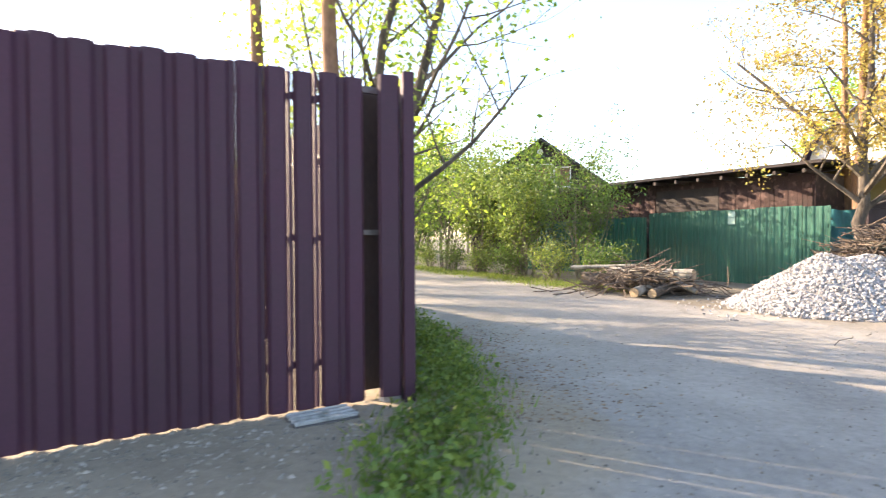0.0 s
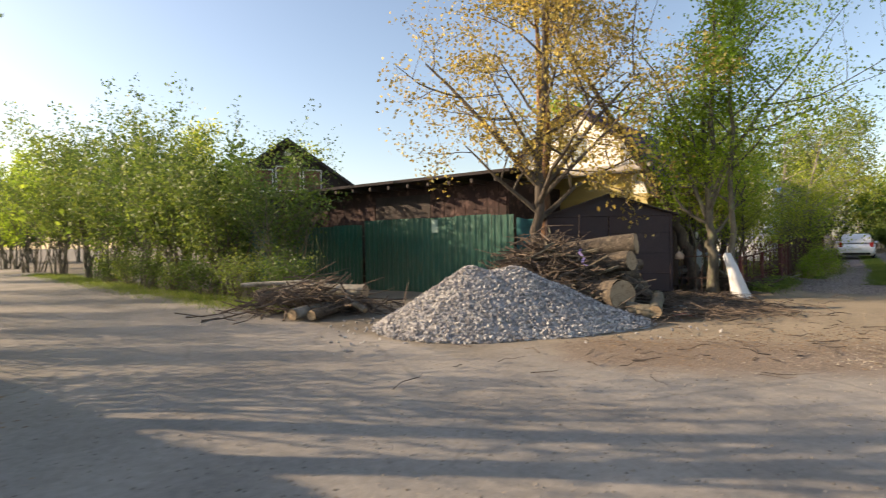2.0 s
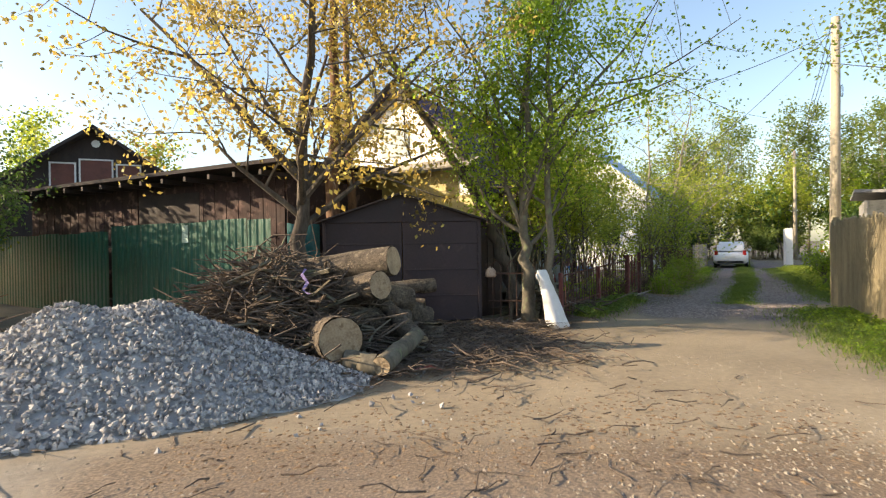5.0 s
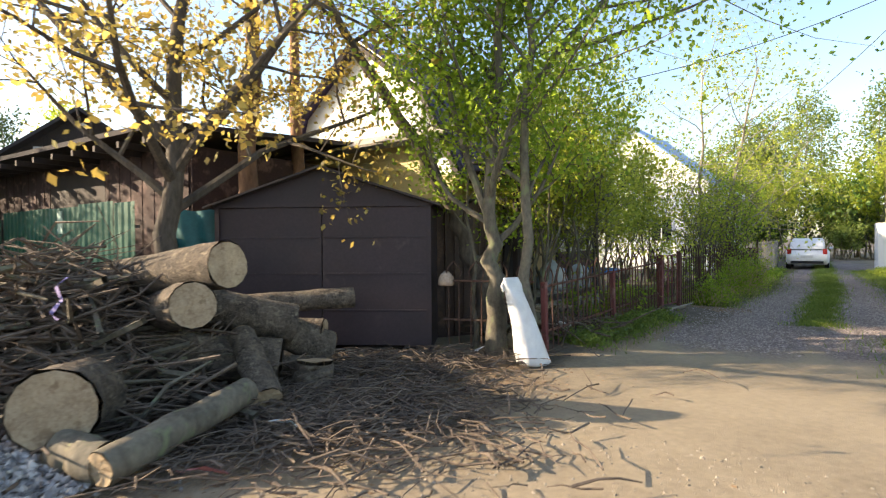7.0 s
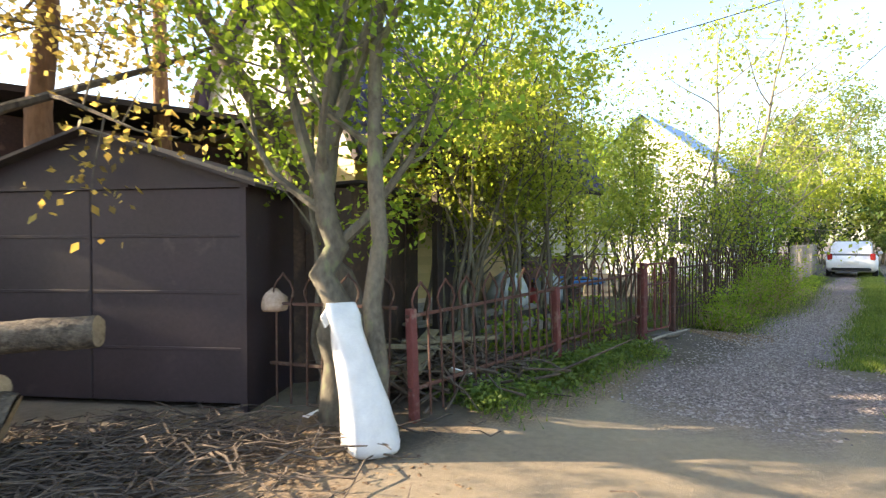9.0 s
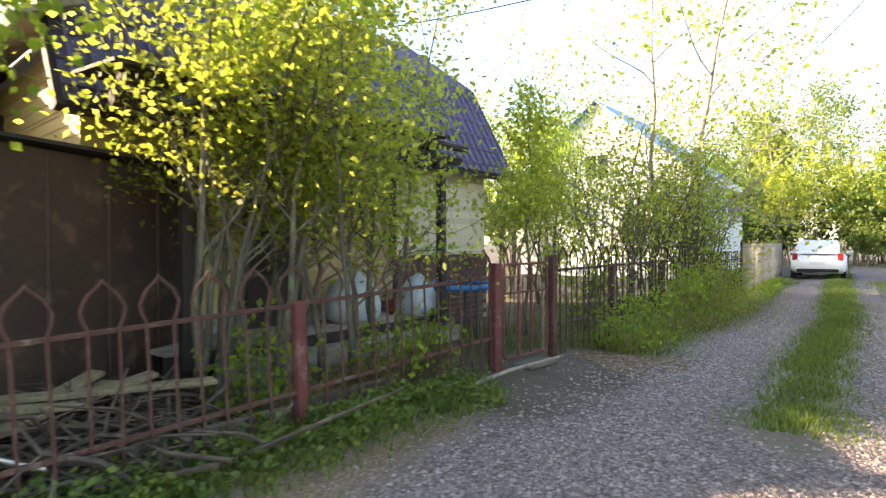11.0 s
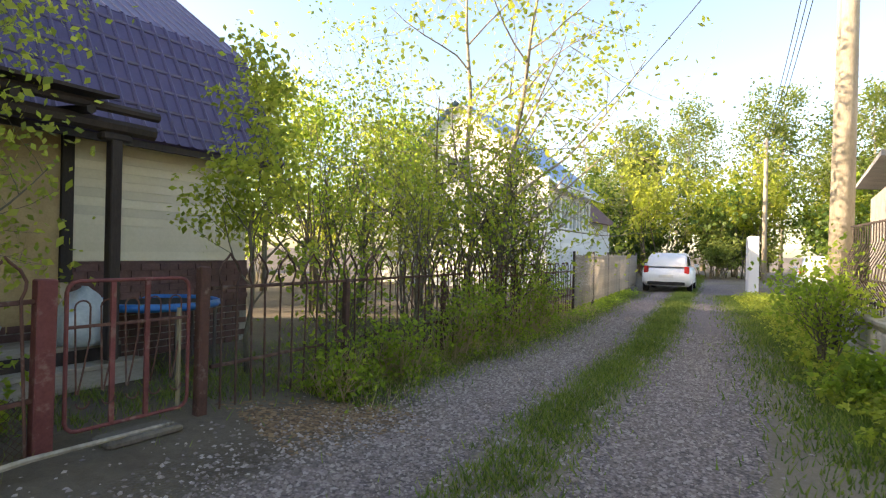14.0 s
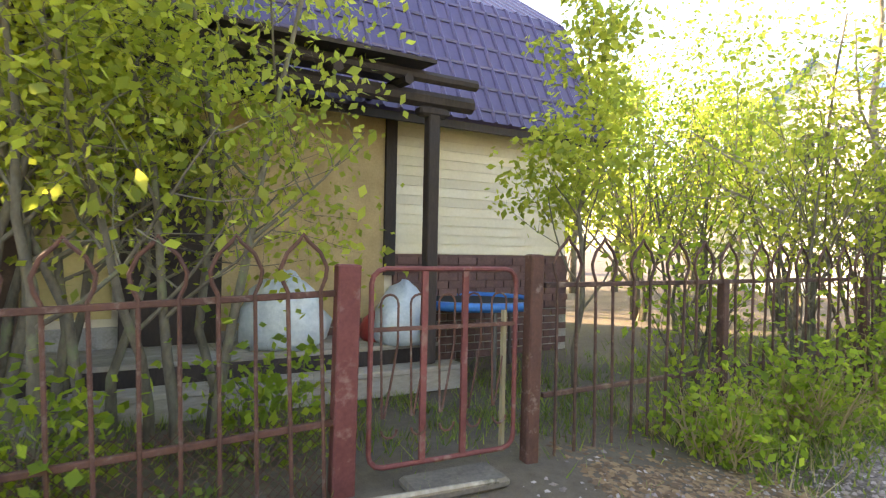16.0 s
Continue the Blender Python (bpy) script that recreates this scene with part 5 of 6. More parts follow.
def car(m, paint, label, tall=1.47, name="car"):
    """x forward from the tail."""
    g = empty(name, label, "car", m=m)
    body = [car_section(x, w, a, b) for x, w, a, b in ((0.0, 1.5, 0.40, 0.72), (0.08, 1.66, 0.30, 0.90), (0.35, 1.72, 0.24, 0.98), (1.2, 1.74, 0.22, 0.97), (2.6, 1.74, 0.22, 0.95), (3.3, 1.70, 0.24, 0.88), (3.9, 1.6, 0.28, 0.74), (4.05, 1.4, 0.36, 0.62))]
    loft(body, "body", paint, g)
    cab = [car_section(x, w, a, b, 0.1) for x, w, a, b in ((0.12, 1.40, 0.88, 0.99), (0.42, 1.36, 0.90, tall - 0.1), (0.75, 1.30, 0.9, tall), (1.7, 1.32, 0.9, tall + 0.02), (2.2, 1.34, 0.9, tall - 0.06), (2.95, 1.42, 0.86, 0.98))]
    loft(cab, "cabin", paint, g)
    Shape().add([(0.135, -0.58, 1.0), (0.135, 0.58, 1.0), (0.42, 0.52, tall - 0.13), (0.42, -0.52, tall - 0.13), (0.16, -0.58, 1.0), (0.16, 0.58, 1.0), (0.45, 0.52, tall - 0.13), (0.45, -0.52, tall - 0.13)],
                [(0, 3, 2, 1), (4, 5, 6, 7), (0, 1, 5, 4), (2, 3, 7, 6), (0, 4, 7, 3), (1, 2, 6, 5)]).make("rear_window", GLASS, g)
    for s in (-1, 1):
        y = s * 0.70
        Shape().add([(0.6, y * 0.985, 1.0), (2.5, y * 0.995, 1.0), (2.1, y * 0.945, tall - 0.12), (0.75, y * 0.935, tall - 0.1)], [(0, 1, 2, 3)]).make("side_window", GLASS, g)
        Shape().box((0.06, s * 0.70, 0.86), (0.10, 0.17, 0.26), bevel=0.02).make("tail_lamp", CARRED, g)
        Shape().box((2.15, s * 0.93, 1.0), (0.12, 0.16, 0.11), bevel=0.02).make("mirror", paint, g)
        for x in (0.72, 3.25):
            wv = Shape()
            ring = [(x + 0.31 * math.cos(q), y2, 0.31 + 0.31 * math.sin(q)) for y2 in (s * 0.68, s * 0.86) for q in [k * math.pi / 10 for k in range(20)]]
            wv.add(ring, [(k, (k + 1) % 20, 20 + (k + 1) % 20, 20 + k) for k in range(20)] + [tuple(range(20)), tuple(range(39, 19, -1))])
            t = wv.make("wheel", RUBBER, g)
            rim = Shape()
            for k in range(5):
                q = k * 1.2566
                rim.box((0, 0, 0.1), (0.06, 0.02, 0.2), Matrix.Translation((x, s * 0.865, 0.31)) @ Matrix.Rotation(q, 4, "Y"))
            rim.add([(x + 0.06 * math.cos(a), s * 0.88, 0.31 + 0.06 * math.sin(a)) for a in [k * 0.7854 for k in range(8)]], [tuple(range(8))])
            rim.make("rim", CHROME, t)
    Shape().box((-0.005, 0, 0.62), (0.02, 0.5, 0.11)).make("number_plate", WHITE, g)
    Shape().box((0.01, 0, 0.36), (0.06, 1.3, 0.12), bevel=0.02).make("bumper_insert", RUBBER, g)
    return g


car(pose(32.35, 27.75, 0, 0, 0, 46), CARWHITE, "white hatchback parked at the side of the lane")
car(pose(20.75, 10.35, 0.12, 0, 0, -36) @ Matrix.Scale(1.14, 4), CARDARK, "dark car with alloy wheels parked behind the iron grille", 1.6)
car(pose(38.2, 26.3, 0, 0, 0, 40), CARWHITE, "white car parked in a side yard behind bushes")

# ---- right-hand fences, wall and poles ----
def picket_wall(a, b, h, label, group=""):
    g = empty("wooden_fence", label, "fence", m=along(a, b))
    n_len = math.hypot(b[0] - a[0], b[1] - a[1])
    for z in (0.5, h - 0.4):
        Shape().box((n_len / 2, 0.03, z), (n_len, 0.04, 0.08)).make("rail", OLD_WOOD, g)
    n = int(n_len / 0.105)
    for k in range(n):
        hh = h + RNG.normal(0, 0.03)
        x = k * 0.105
        v = [(x, 0, 0.02), (x + 0.092, 0, 0.02), (x + 0.092, 0, hh - 0.06), (x + 0.046, 0, hh), (x, 0, hh - 0.06)]
        v += [(p[0], -0.022, p[2]) for p in v]
        mesh_object("paling", v, [(0, 1, 2, 3, 4), (9, 8, 7, 6, 5)] + [(i, 5 + i, 5 + (i + 1) % 5, (i + 1) % 5) for i in range(5)], OLD_WOOD, g)
    for x in (0.05, n_len - 0.05):
        Shape().box((x, 0.08, h / 2), (0.1, 0.1, h + 0.1)).make("post", OLD_WOOD, g)


picket_wall((20.75, 11.95), (18.62, 9.02), 1.95, "weathered grey-yellow wooden paling fence")


def grille():
    g = empty("iron_grille", "tall rusty iron grille gate with rings between bars", "gate", m=along((18.62, 8.95), (19.9, 4.2)))
    n_len = 4.9
    for z in (0.25, 1.05, 1.95):
        Shape().box((n_len / 2, 0, z), (n_len, 0.03, 0.03)).make("rail", RUST, g)
    bar = ring = None
    for k in range(32):
        x = 0.08 + k * 0.15
        if bar is None:
            bar = Shape().tube([(0, 0, 0.12), (0, 0, 2.05), (0, 0, 2.13)], [0.011, 0.011, 0.002], 6).make("bar", RUST, g)
            bar.location = (x, 0, 0)
            pts = [(0.06 * math.cos(q), 0, 1.14 + 0.06 * math.sin(q)) for q in [i * math.pi / 6 for i in range(13)]]
            ring = Shape().tube(pts, 0.007, 5).make("ring", RUST, g)
            ring.location = (x + 0.075, 0, 0)
        else:
            for kind, dx in ((bar, 0), (ring, 0.075)):
                o = new(kind.name.split(".")[0], kind.data)
                o.parent = g
                o.location = (x + dx, 0, 0)
    for x in (0.0, n_len):
        Shape().tube([(x, 0, -0.1), (x, 0, 2.2)], 0.04, 8).make("post", RUST, g)


grille()


def stone_wall():
    """Low stone-faced base with a black wrought-iron railing, right of the lane."""
    a, b = (24.0, 13.6), (27.05, 17.0)
    g = empty("railing_wall", "black wrought-iron railing on a stone-faced wall base", "wall", m=along(a, b))
    n_len = math.hypot(b[0] - a[0], b[1] - a[1])
    Shape().box((n_len / 2, 0, 0.27), (n_len, 0.30, 0.70)).make("base", CONCRETE, g)
    rng = np.random.default_rng(12)
    for r in range(2):
        x = 0.0
        while x < n_len - 0.1:
            w = rng.uniform(0.2, 0.45)
            w = min(w, n_len - x)
            for s in (-1, 1):
                Shape().box((x + w / 2, s * 0.16, 0.14 + r * 0.29), (w - 0.02, 0.05, 0.265), bevel=0.018).make("stone", STONE, g)
            x += w
    Shape().box((n_len / 2, 0, 0.655), (n_len + 0.06, 0.40, 0.07), bevel=0.015).make("coping", CONCRETE, g)
    for z in (0.82, 1.12, 1.9):
        Shape().box((n_len / 2, 0, z), (n_len, 0.025, 0.025)).make("rail", DARK_WOOD, g)
    first = None
    for k in range(int(n_len / 0.13)):
        if first is None:
            pts = [(0, 0, 0.68), (0, 0, 0.86), (0, 0.09, 1.0), (0, 0.17, 1.15), (0, 0.15, 1.3), (0, 0.05, 1.5), (0, 0.0, 1.65), (0, 0, 1.92)]
            first = Shape().tube(pts, 0.009, 5).make("baluster", DARK_WOOD, g)
        else:
            o = new("baluster", first.data)
            o.parent = g
            o.location = (k * 0.13, 0, 0)


stone_wall()


def pole(x, y, h, r, lean, label, mat=CONCRETE):
    g = empty("utility_pole", label, "utility pole", m=pose(x, y, 0, lean[0], lean[1], 0))
    Shape().tube([(0, 0, -0.2), (0, 0, h * 0.5), (0, 0, h)], [r, r * 0.85, r * 0.7], 10).make("shaft", mat, g, smooth=True)
    Shape().box((0, 0, h - 0.35), (0.5, 0.06, 0.06)).make("crossarm", STEEL, g)
    for k in (-0.2, 0.0, 0.2):
        Shape().tube([(k, 0, h - 0.31), (k, 0, h - 0.2)], [0.035, 0.025], 8).make("insulator", WHITE, g)
    Shape().tube([(0.14 + 0.05 * math.cos(q), -0.12, h * 0.72 + 0.22 * math.sin(q)) for q in [i * math.pi / 6 for i in range(13)]], 0.012, 5).make("wire_coil", RUBBER, g)


POLE = surface("weathered_concrete_pole", (0.25, 0.215, 0.165), (0.42, 0.37, 0.29), 3, 40, 0.9, 0.3, stretch=(1, 1, 0.3))
pole(27.6, 17.6, 9.4, 0.19, (0, 1.0), "weathered concrete utility pole with a wire coil", POLE)
pole(46.0, 36.2, 8.4, 0.15, (0, 0), "weathered utility pole beside the far lane", POLE)
pole(57.0, 40.5, 8.8, 0.15, (0, 0), "slim utility pole standing before the far trees", POLE)


def wire(a, b, sag, r=0.012):
    a, b = Vector(a), Vector(b)
    n = 14
    pts = [a.lerp(b, k / n) - Vector((0, 0, sag * 4 * (k / n) * (1 - k / n))) for k in range(n + 1)]
    return tagged(Shape().tube(pts, r, 4).make("overhead_wire", RUBBER), "black overhead wire sagging between poles", "wire", "overhead wires")


for dx in (-0.2, 0.0, 0.2):
    wire((27.75 + dx, 17.6, 9.1), (46 + dx, 36.2, 8.2), 0.6)
    wire((46 + dx, 36.2, 8.2), (57 + dx, 40.5, 8.6), 0.3)
wire((27.7, 17.6, 9.0), (27.5, 28.0, 4.6), 0.5)
wire((27.7, 17.6, 8.9), (15.5, 20.0, 5.4), 0.6)
wire((27.65, 17.6, 8.2), (17.0, -6.0, 8.4), 0.9)

# white wall end, hut and white house beyond the right fence
pl = Shape().box((0, 0, 1.05), (0.35, 1.5, 2.3), bevel=0.02).make("white_wall", WHITE)
pl.matrix_world = pose(36.6, 28.0, 0, 0, 0, -42)
tagged(pl, "short white rendered wall end beside the lane", "wall")
hut = empty("hut", "low grey garage with a flat roof behind the railing", "garage", m=pose(31.5, 14.5, 0, 0, 0, 40))
wall_box(Shape(), 0, 5, 0, 4, -0.1, 2.9).make("wall", CONCRETE, hut)
slab(Shape(), (-0.3, -0.3, 2.9), (5.3, -0.3, 2.9), (5.3, 4.3, 3.2), (-0.3, 4.3, 3.2), 0.1).make("roof", SLATE, hut)
hs = empty("house", "white rendered house with a grey roof behind the grille", "house", m=pose(29.0, 8.5, 0, 0, 0, 25))
wall_box(Shape(), 0, 6, 0, 6, -0.1, 2.7).make("wall", WHITE, hs)
for sgn, y in ((-1, 0), (1, 6)):
    slab(Shape(), (-0.4, y + sgn * 0.5, 2.5), (6.4, y + sgn * 0.5, 2.5), (6.4, 3, 4.6), (-0.4, 3, 4.6), -0.06 * sgn).make("roof", SLATE, hs)
mesh_object("gable_wall", [(0, 0, 2.7), (0, 6, 2.7), (0, 3, 4.55), (6, 0, 2.7), (6, 6, 2.7), (6, 3, 4.55)], [(0, 2, 1), (3, 4, 5), (0, 1, 4, 3)], WHITE, hs)
for y in (1.5, 4.3):
    window(hs, pose(-0.02, y, 1.5, 0, 0, -90), 1.2, 1.2, 2)
sh_ = empty("sandpile", "low heap of yellow sand behind the grille", "sand heap", m=pose(20.6, 7.2, 0))
xs = np.linspace(-1.6, 1.6, 22)
X, Y = np.meshgrid(xs, xs)
Z = 0.75 * np.clip(1 - np.hypot(X, Y) / 1.5, 0, 1) ** 1.2 + RNG.normal(0, 0.012, X.shape) - 0.02
I = np.arange(X.size).reshape(X.shape)
mesh_object("heap", np.stack([X, Y, Z], -1).reshape(-1, 3), np.stack([I[:-1, :-1], I[:-1, 1:], I[1:, 1:], I[1:, :-1]], -1).reshape(-1, 4), surface("yellow_sand", (0.38, 0.27, 0.14), (0.52, 0.39, 0.22), 3, 80, 0.95, 0.4), sh_, smooth=True)

# ---- yard things behind the iron fence ----
def pool():
    g = empty("trampoline", "round low trampoline with a bright blue rim pad", "trampoline", m=pose(17.3, 17.75, 0))
    n = 28
    ring = [(0.66 * math.cos(k * 2 * math.pi / n), 0.66 * math.sin(k * 2 * math.pi / n), 0.74) for k in range(n + 1)]
    Shape().tube(ring, 0.045, 6).make("rim_pad", BLUE, g, smooth=True)
    v = [(0, 0, 0.72)] + [(0.97 * p[0], 0.97 * p[1], 0.74) for p in ring[:n]]
    mesh_object("mat", v + [(x, y, z - 0.01) for x, y, z in v], [(0, 1 + k, 1 + (k + 1) % n) for k in range(n)] + [(n + 1, n + 2 + (k + 1) % n, n + 2 + k) for k in range(n)], RUBBER, g)
    for k in range(6):
        q = k * math.pi / 3
        Shape().tube([(0.64 * math.cos(q), 0.64 * math.sin(q), 0.72), (0.64 * math.cos(q), 0.64 * math.sin(q), 0)], 0.02, 6).make("leg", STEEL, g)


pool()


def bag(x, y, z, s, seed, mat, label):
    rng = np.random.default_rng(seed)
    n, v, f = 14, [], []
    prof = [(0, 0.85), (0.08, 1.02), (0.3, 1.08), (0.5, 0.98), (0.66, 0.8), (0.78, 0.5), (0.86, 0.28), (0.9, 0.12)]
    for h, r in prof:
        v += [(s * 0.5 * r * math.cos(k * 2 * math.pi / n) * rng.uniform(0.82, 1.14), s * 0.42 * r * math.sin(k * 2 * math.pi / n) * rng.uniform(0.82, 1.14), s * h * rng.uniform(0.93, 1.07)) for k in range(n)]
    for i in range(len(prof) - 1):
        f += [(i * n + k, i * n + (k + 1) % n, (i + 1) * n + (k + 1) % n, (i + 1) * n + k) for k in range(n)]
    f += [tuple(range(n - 1, -1, -1)), tuple(range(len(v) - n, len(v)))]
    ob = mesh_object("bag", v, f, mat, smooth=True)
    ob.matrix_world = pose(x, y, z, 0, 0, seed * 40)
    return tagged(ob, label, "bag")


bag(15.85, 16.6, 0.38, 0.72, 1, PALE_BAG, "large pale plastic rubbish bag on the porch deck")
bag(16.75, 17.2, 0.38, 0.62, 2, PALE_BAG, "pale plastic bag slumped by the porch step")
bag(16.45, 17.2, 0.38, 0.3, 3, surface("red_bag", (0.25, 0.02, 0.02), (0.4, 0.06, 0.05), 4, 30, 0.5, 0.3), "small red plastic bag on the porch")
for k, (x, y, rz, ln) in enumerate(((13.95, 12.65, 60, 1.5), (14.05, 12.8, 40, 1.6), (14.2, 12.7, 75, 1.3), (14.5, 13.1, 30, 1.2), (14.0, 12.5, 50, 1.2))):
    p = Shape().box((0, 0, 0), (ln, 0.14, 0.035), bevel=0.006).make("board", OLD_WOOD)
    p.matrix_world = pose(x, y, 0.30 + 0.05 * k, 0, -18 + 7 * k, rz)
    tagged(p, "old loose board stacked against the garage wall", "board", "loose boards")
SCRAP = surface("weathered_scrap", (0.045, 0.034, 0.026), (0.13, 0.10, 0.075), 4, 40, 0.95, 0.4, third=(0.18, 0.145, 0.105))
sticks("scrap_wood", 420, (14.4, 12.85), (0.38, 0.35), lambda x, y: 0.26, (0.3, 1.1), (0.007, 0.022), 41, SCRAP, "scrap sticks and laths heaped behind the fence")
for k in range(2):
    p = Shape().box((0, 0, 0), (0.98, 0.05, 0.30), bevel=0.008).make("edging_slab", DIRTY_SLAB)
    p.matrix_world = pose(15.18 + k * 0.76, 12.86 + k * 0.66, 0.13 + k * 0.03, 3 - 2 * k, 0, 41)
    tagged(p, "grey concrete edging slab at the fence foot", "edging", "edging slabs")
pc = Shape().box((0, 0, 0), (0.2, 0.012, 0.15)).make("paper_scrap", WHITE)
pc.matrix_world = pose(14.45, 12.25, 0.30, 60, 20, 10)
tagged(pc, "crumpled white paper scrap on the wood scraps", "litter")
bd = bag(12.82, 12.32, 0.88, 0.22, 5, surface("beige_cloth", (0.35, 0.24, 0.17), (0.55, 0.42, 0.33), 5, 40, 0.8, 0.3), "beige cloth bundle hung on the garage corner")

# ---- trees ----
tree("maple", (9.2, 12.3, 0), [(0, 0, 0), (0.05, 0, 1.6), (0.15, 0.1, 3.2), (0.3, 0.2, 5.5), (0.4, 0.3, 8.3)], 0.17, 11, L_MAPLE, BARK,
     "young maple with orange-yellow spring leaves", 0.24, 13, 3.1, 2, 19000, 0.092, 0.2, 0.12, 4,
     extra=(((0.12, 0.08, 2.6), (0.8, 0.2, 1.0), 3.8, 0.09), ((0.12, 0.08, 2.7), (-0.8, -0.2, 0.9), 4.0, 0.09), ((0.1, 0.0, 2.3), (0.2, -0.9, 0.7), 3.2, 0.07)))
tree("tree", (13.42, 11.86, 0), [(0, 0, 0), (-0.04, -0.03, 1.0), (-0.1, 0.0, 1.9), (0.1, 0.15, 4.2), (0.3, 0.4, 8.2)], 0.145, 12, L_GREEN, BARK_GREY,
     "forked leafy green tree with grey bark beside the garage", 0.34, 11, 1.9, 2, 14000, 0.085, 0.24, 0.25, 4,
     extra=(((-0.08, 0.0, 1.7), (-0.2, 0.2, 1.0), 3.8, 0.06), ((-0.1, 0.0, 1.9), (-0.1, 0.25, 1.0), 5.2, 0.08), ((-0.05, 0.0, 2.3), (0.32, -0.1, 1.0), 4.8, 0.065)))
tree("tree", (13.68, 11.56, 0), [(0, 0, 0), (0.03, 0.05, 2.0), (0.15, 0.2, 4.6), (0.3, 0.3, 7.6)], 0.085, 13, L_GREEN, BARK_GREY,
     "slim leafy green tree behind the white sack", 0.30, 12, 2.1, 2, 13000, 0.085, 0.24, 0.25, 4)
tree("sapling", (13.2, 12.3, 0), [(0, 0, 0), (0.03, 0.02, 1.2), (-0.1, 0.1, 3.6)], 0.04, 17, L_GREEN, BARK_GREY,
     "thin grey sapling between the trunk and the garage", 0.5, 6, 1.0, 2, 1500, 0.08, 0.2, 0.25, 3)
tree("leaning_tree", (13.62, 12.78, 0), [(0, 0, 0), (-0.15, 0.07, 0.8), (-0.40, 0.10, 1.45), (-0.64, 0.12, 2.05), (-1.37, 0.22, 3.3), (-1.92, 0.42, 4.25), (-2.97, 0.72, 6.1), (-3.8, 1.0, 7.7)], 0.165, 14, L_MAPLE, BARK,
     "thick dark trunk leaning steeply over the garage", 0.7, 8, 2.4, 2, 3600, 0.10, 0.26, 0.15, 4)
tree("pine", (9.95, 13.9, 0), [(0, 0, 0), (0, 0.02, 4), (0.1, 0.05, 11)], 0.2, 15, L_PINE, BARK_PINE, "tall pine with a reddish trunk behind the garage", 0.75, 10, 2.2, 2, 4000, 0.12, 0.22, 0.1, 4)
tree("pine", (10.45, 15.9, 0), [(0, 0, 0), (0, 0.02, 4), (-0.1, 0.05, 10.5)], 0.18, 16, L_PINE, BARK_PINE, "tall pine with a reddish trunk behind the garage", 0.75, 10, 2.2, 2, 4000, 0.12, 0.22, 0.1, 4)
# yard stems behind the fence
for k, (x, y, h, st, cnt, lf) in enumerate(((14.8, 14.35, 4.8, 7, 8500, L_YELLOW), (15.45, 14.75, 4.5, 7, 7500, L_YELLOW), (16.15, 15.2, 3.9, 4, 6000, L_YELLOW), (14.5, 15.0, 4.6, 4, 5000, L_GREEN))):
    tree("lilac_tree", (x, y, 0), [(0, 0, 0), (0.05, 0.0, h * 0.4), (0.1, 0.1, h)], 0.036, 30 + k, lf, BARK_GREY, "multi-stemmed leafy shrub tree behind the iron fence", 0.30, 6, 1.2, 2, cnt, 0.07, 0.2, 0.2, 4, stems=st, splay=0.13)
tree("young_maple", (18.35, 17.2, 0), [(0, 0, 0), (0.03, 0.02, 1.6), (0.05, 0.05, 3.3)], 0.03, 41, L_YELLOW, BARK_GREY, "young maple with fresh yellow-green leaves beside the house", 0.2, 13, 0.85, 2, 2900, 0.085, 0.12, 0.35, 3, stems=1)
tree("walnut", (22.3, 20.6, 0), [(0, 0, 0), (0.0, 0.1, 2.0), (-0.2, 0.0, 6.4)], 0.09, 42, L_YELLOW, BARK_PALE, "sparse spreading tree with young leaves above the fence", 0.25, 13, 3.7, 2, 4200, 0.11, 0.15, 0.04, 4, stems=2, splay=0.22)
tree("conifer", (23.5, 21.6, 0), [(0, 0, 0), (0, 0, 3.2)], 0.06, 43, L_DARK, BARK, "dark dense evergreen shrub by the lane", 0.08, 14, 1.0, 2, 3800, 0.07, 0.16, 0.15, 4)
for k, (x, y, w, h, cnt, lf) in enumerate(((19.4, 17.5, 0.7, 1.3, 600, L_GREEN), (20.6, 18.5, 0.8, 2.4, 1500, L_YELLOW), (21.5, 19.6, 0.8, 2.8, 1900, L_GREEN), (22.4, 19.8, 0.8, 2.9, 2000, L_YELLOW), (23.1, 20.4, 0.8, 3.0, 2200, L_GREEN), (20.0, 21.5, 1.1, 3.4, 2600, L_GREEN), (19.4, 23.0, 1.3, 4.4, 3200, L_YELLOW), (21.8, 22.8, 1.2, 4.2, 3000, L_GREEN), (25.2, 23.4, 0.7, 0.9, 700, L_GREEN))):
    bush("shrub", (x, y, 0), (w, w, h), 60 + k, lf, "leafy green shrub growing through the iron fence", cnt, 0.08, 8)
for k, (x, y, w, h, cnt) in enumerate(((19.2, 15.95, 0.7, 0.5, 700), (20.0, 16.65, 0.8, 0.6, 900), (20.9, 17.5, 0.8, 0.8, 1100), (21.9, 18.4, 0.9, 0.9, 1200), (22.9, 19.4, 0.9, 1.0, 1300))):
    bush("weed_clump", (x, y, 0), (w, w, h), 80 + k, L_GREEN, "tangled weeds and dead stalks at the fence foot", cnt, 0.06, 12, DRY, category="weeds")
for k, (x, y) in enumerate(((16.2, 14.15), (15.3, 13.6), (16.7, 14.9))):
    bush("weed_clump", (x, y, 0.05), (0.6, 0.6, 0.6), 90 + k, L_GREEN, "young broad-leaved nettles inside the iron fence", 420, 0.075, 9, category="weeds")
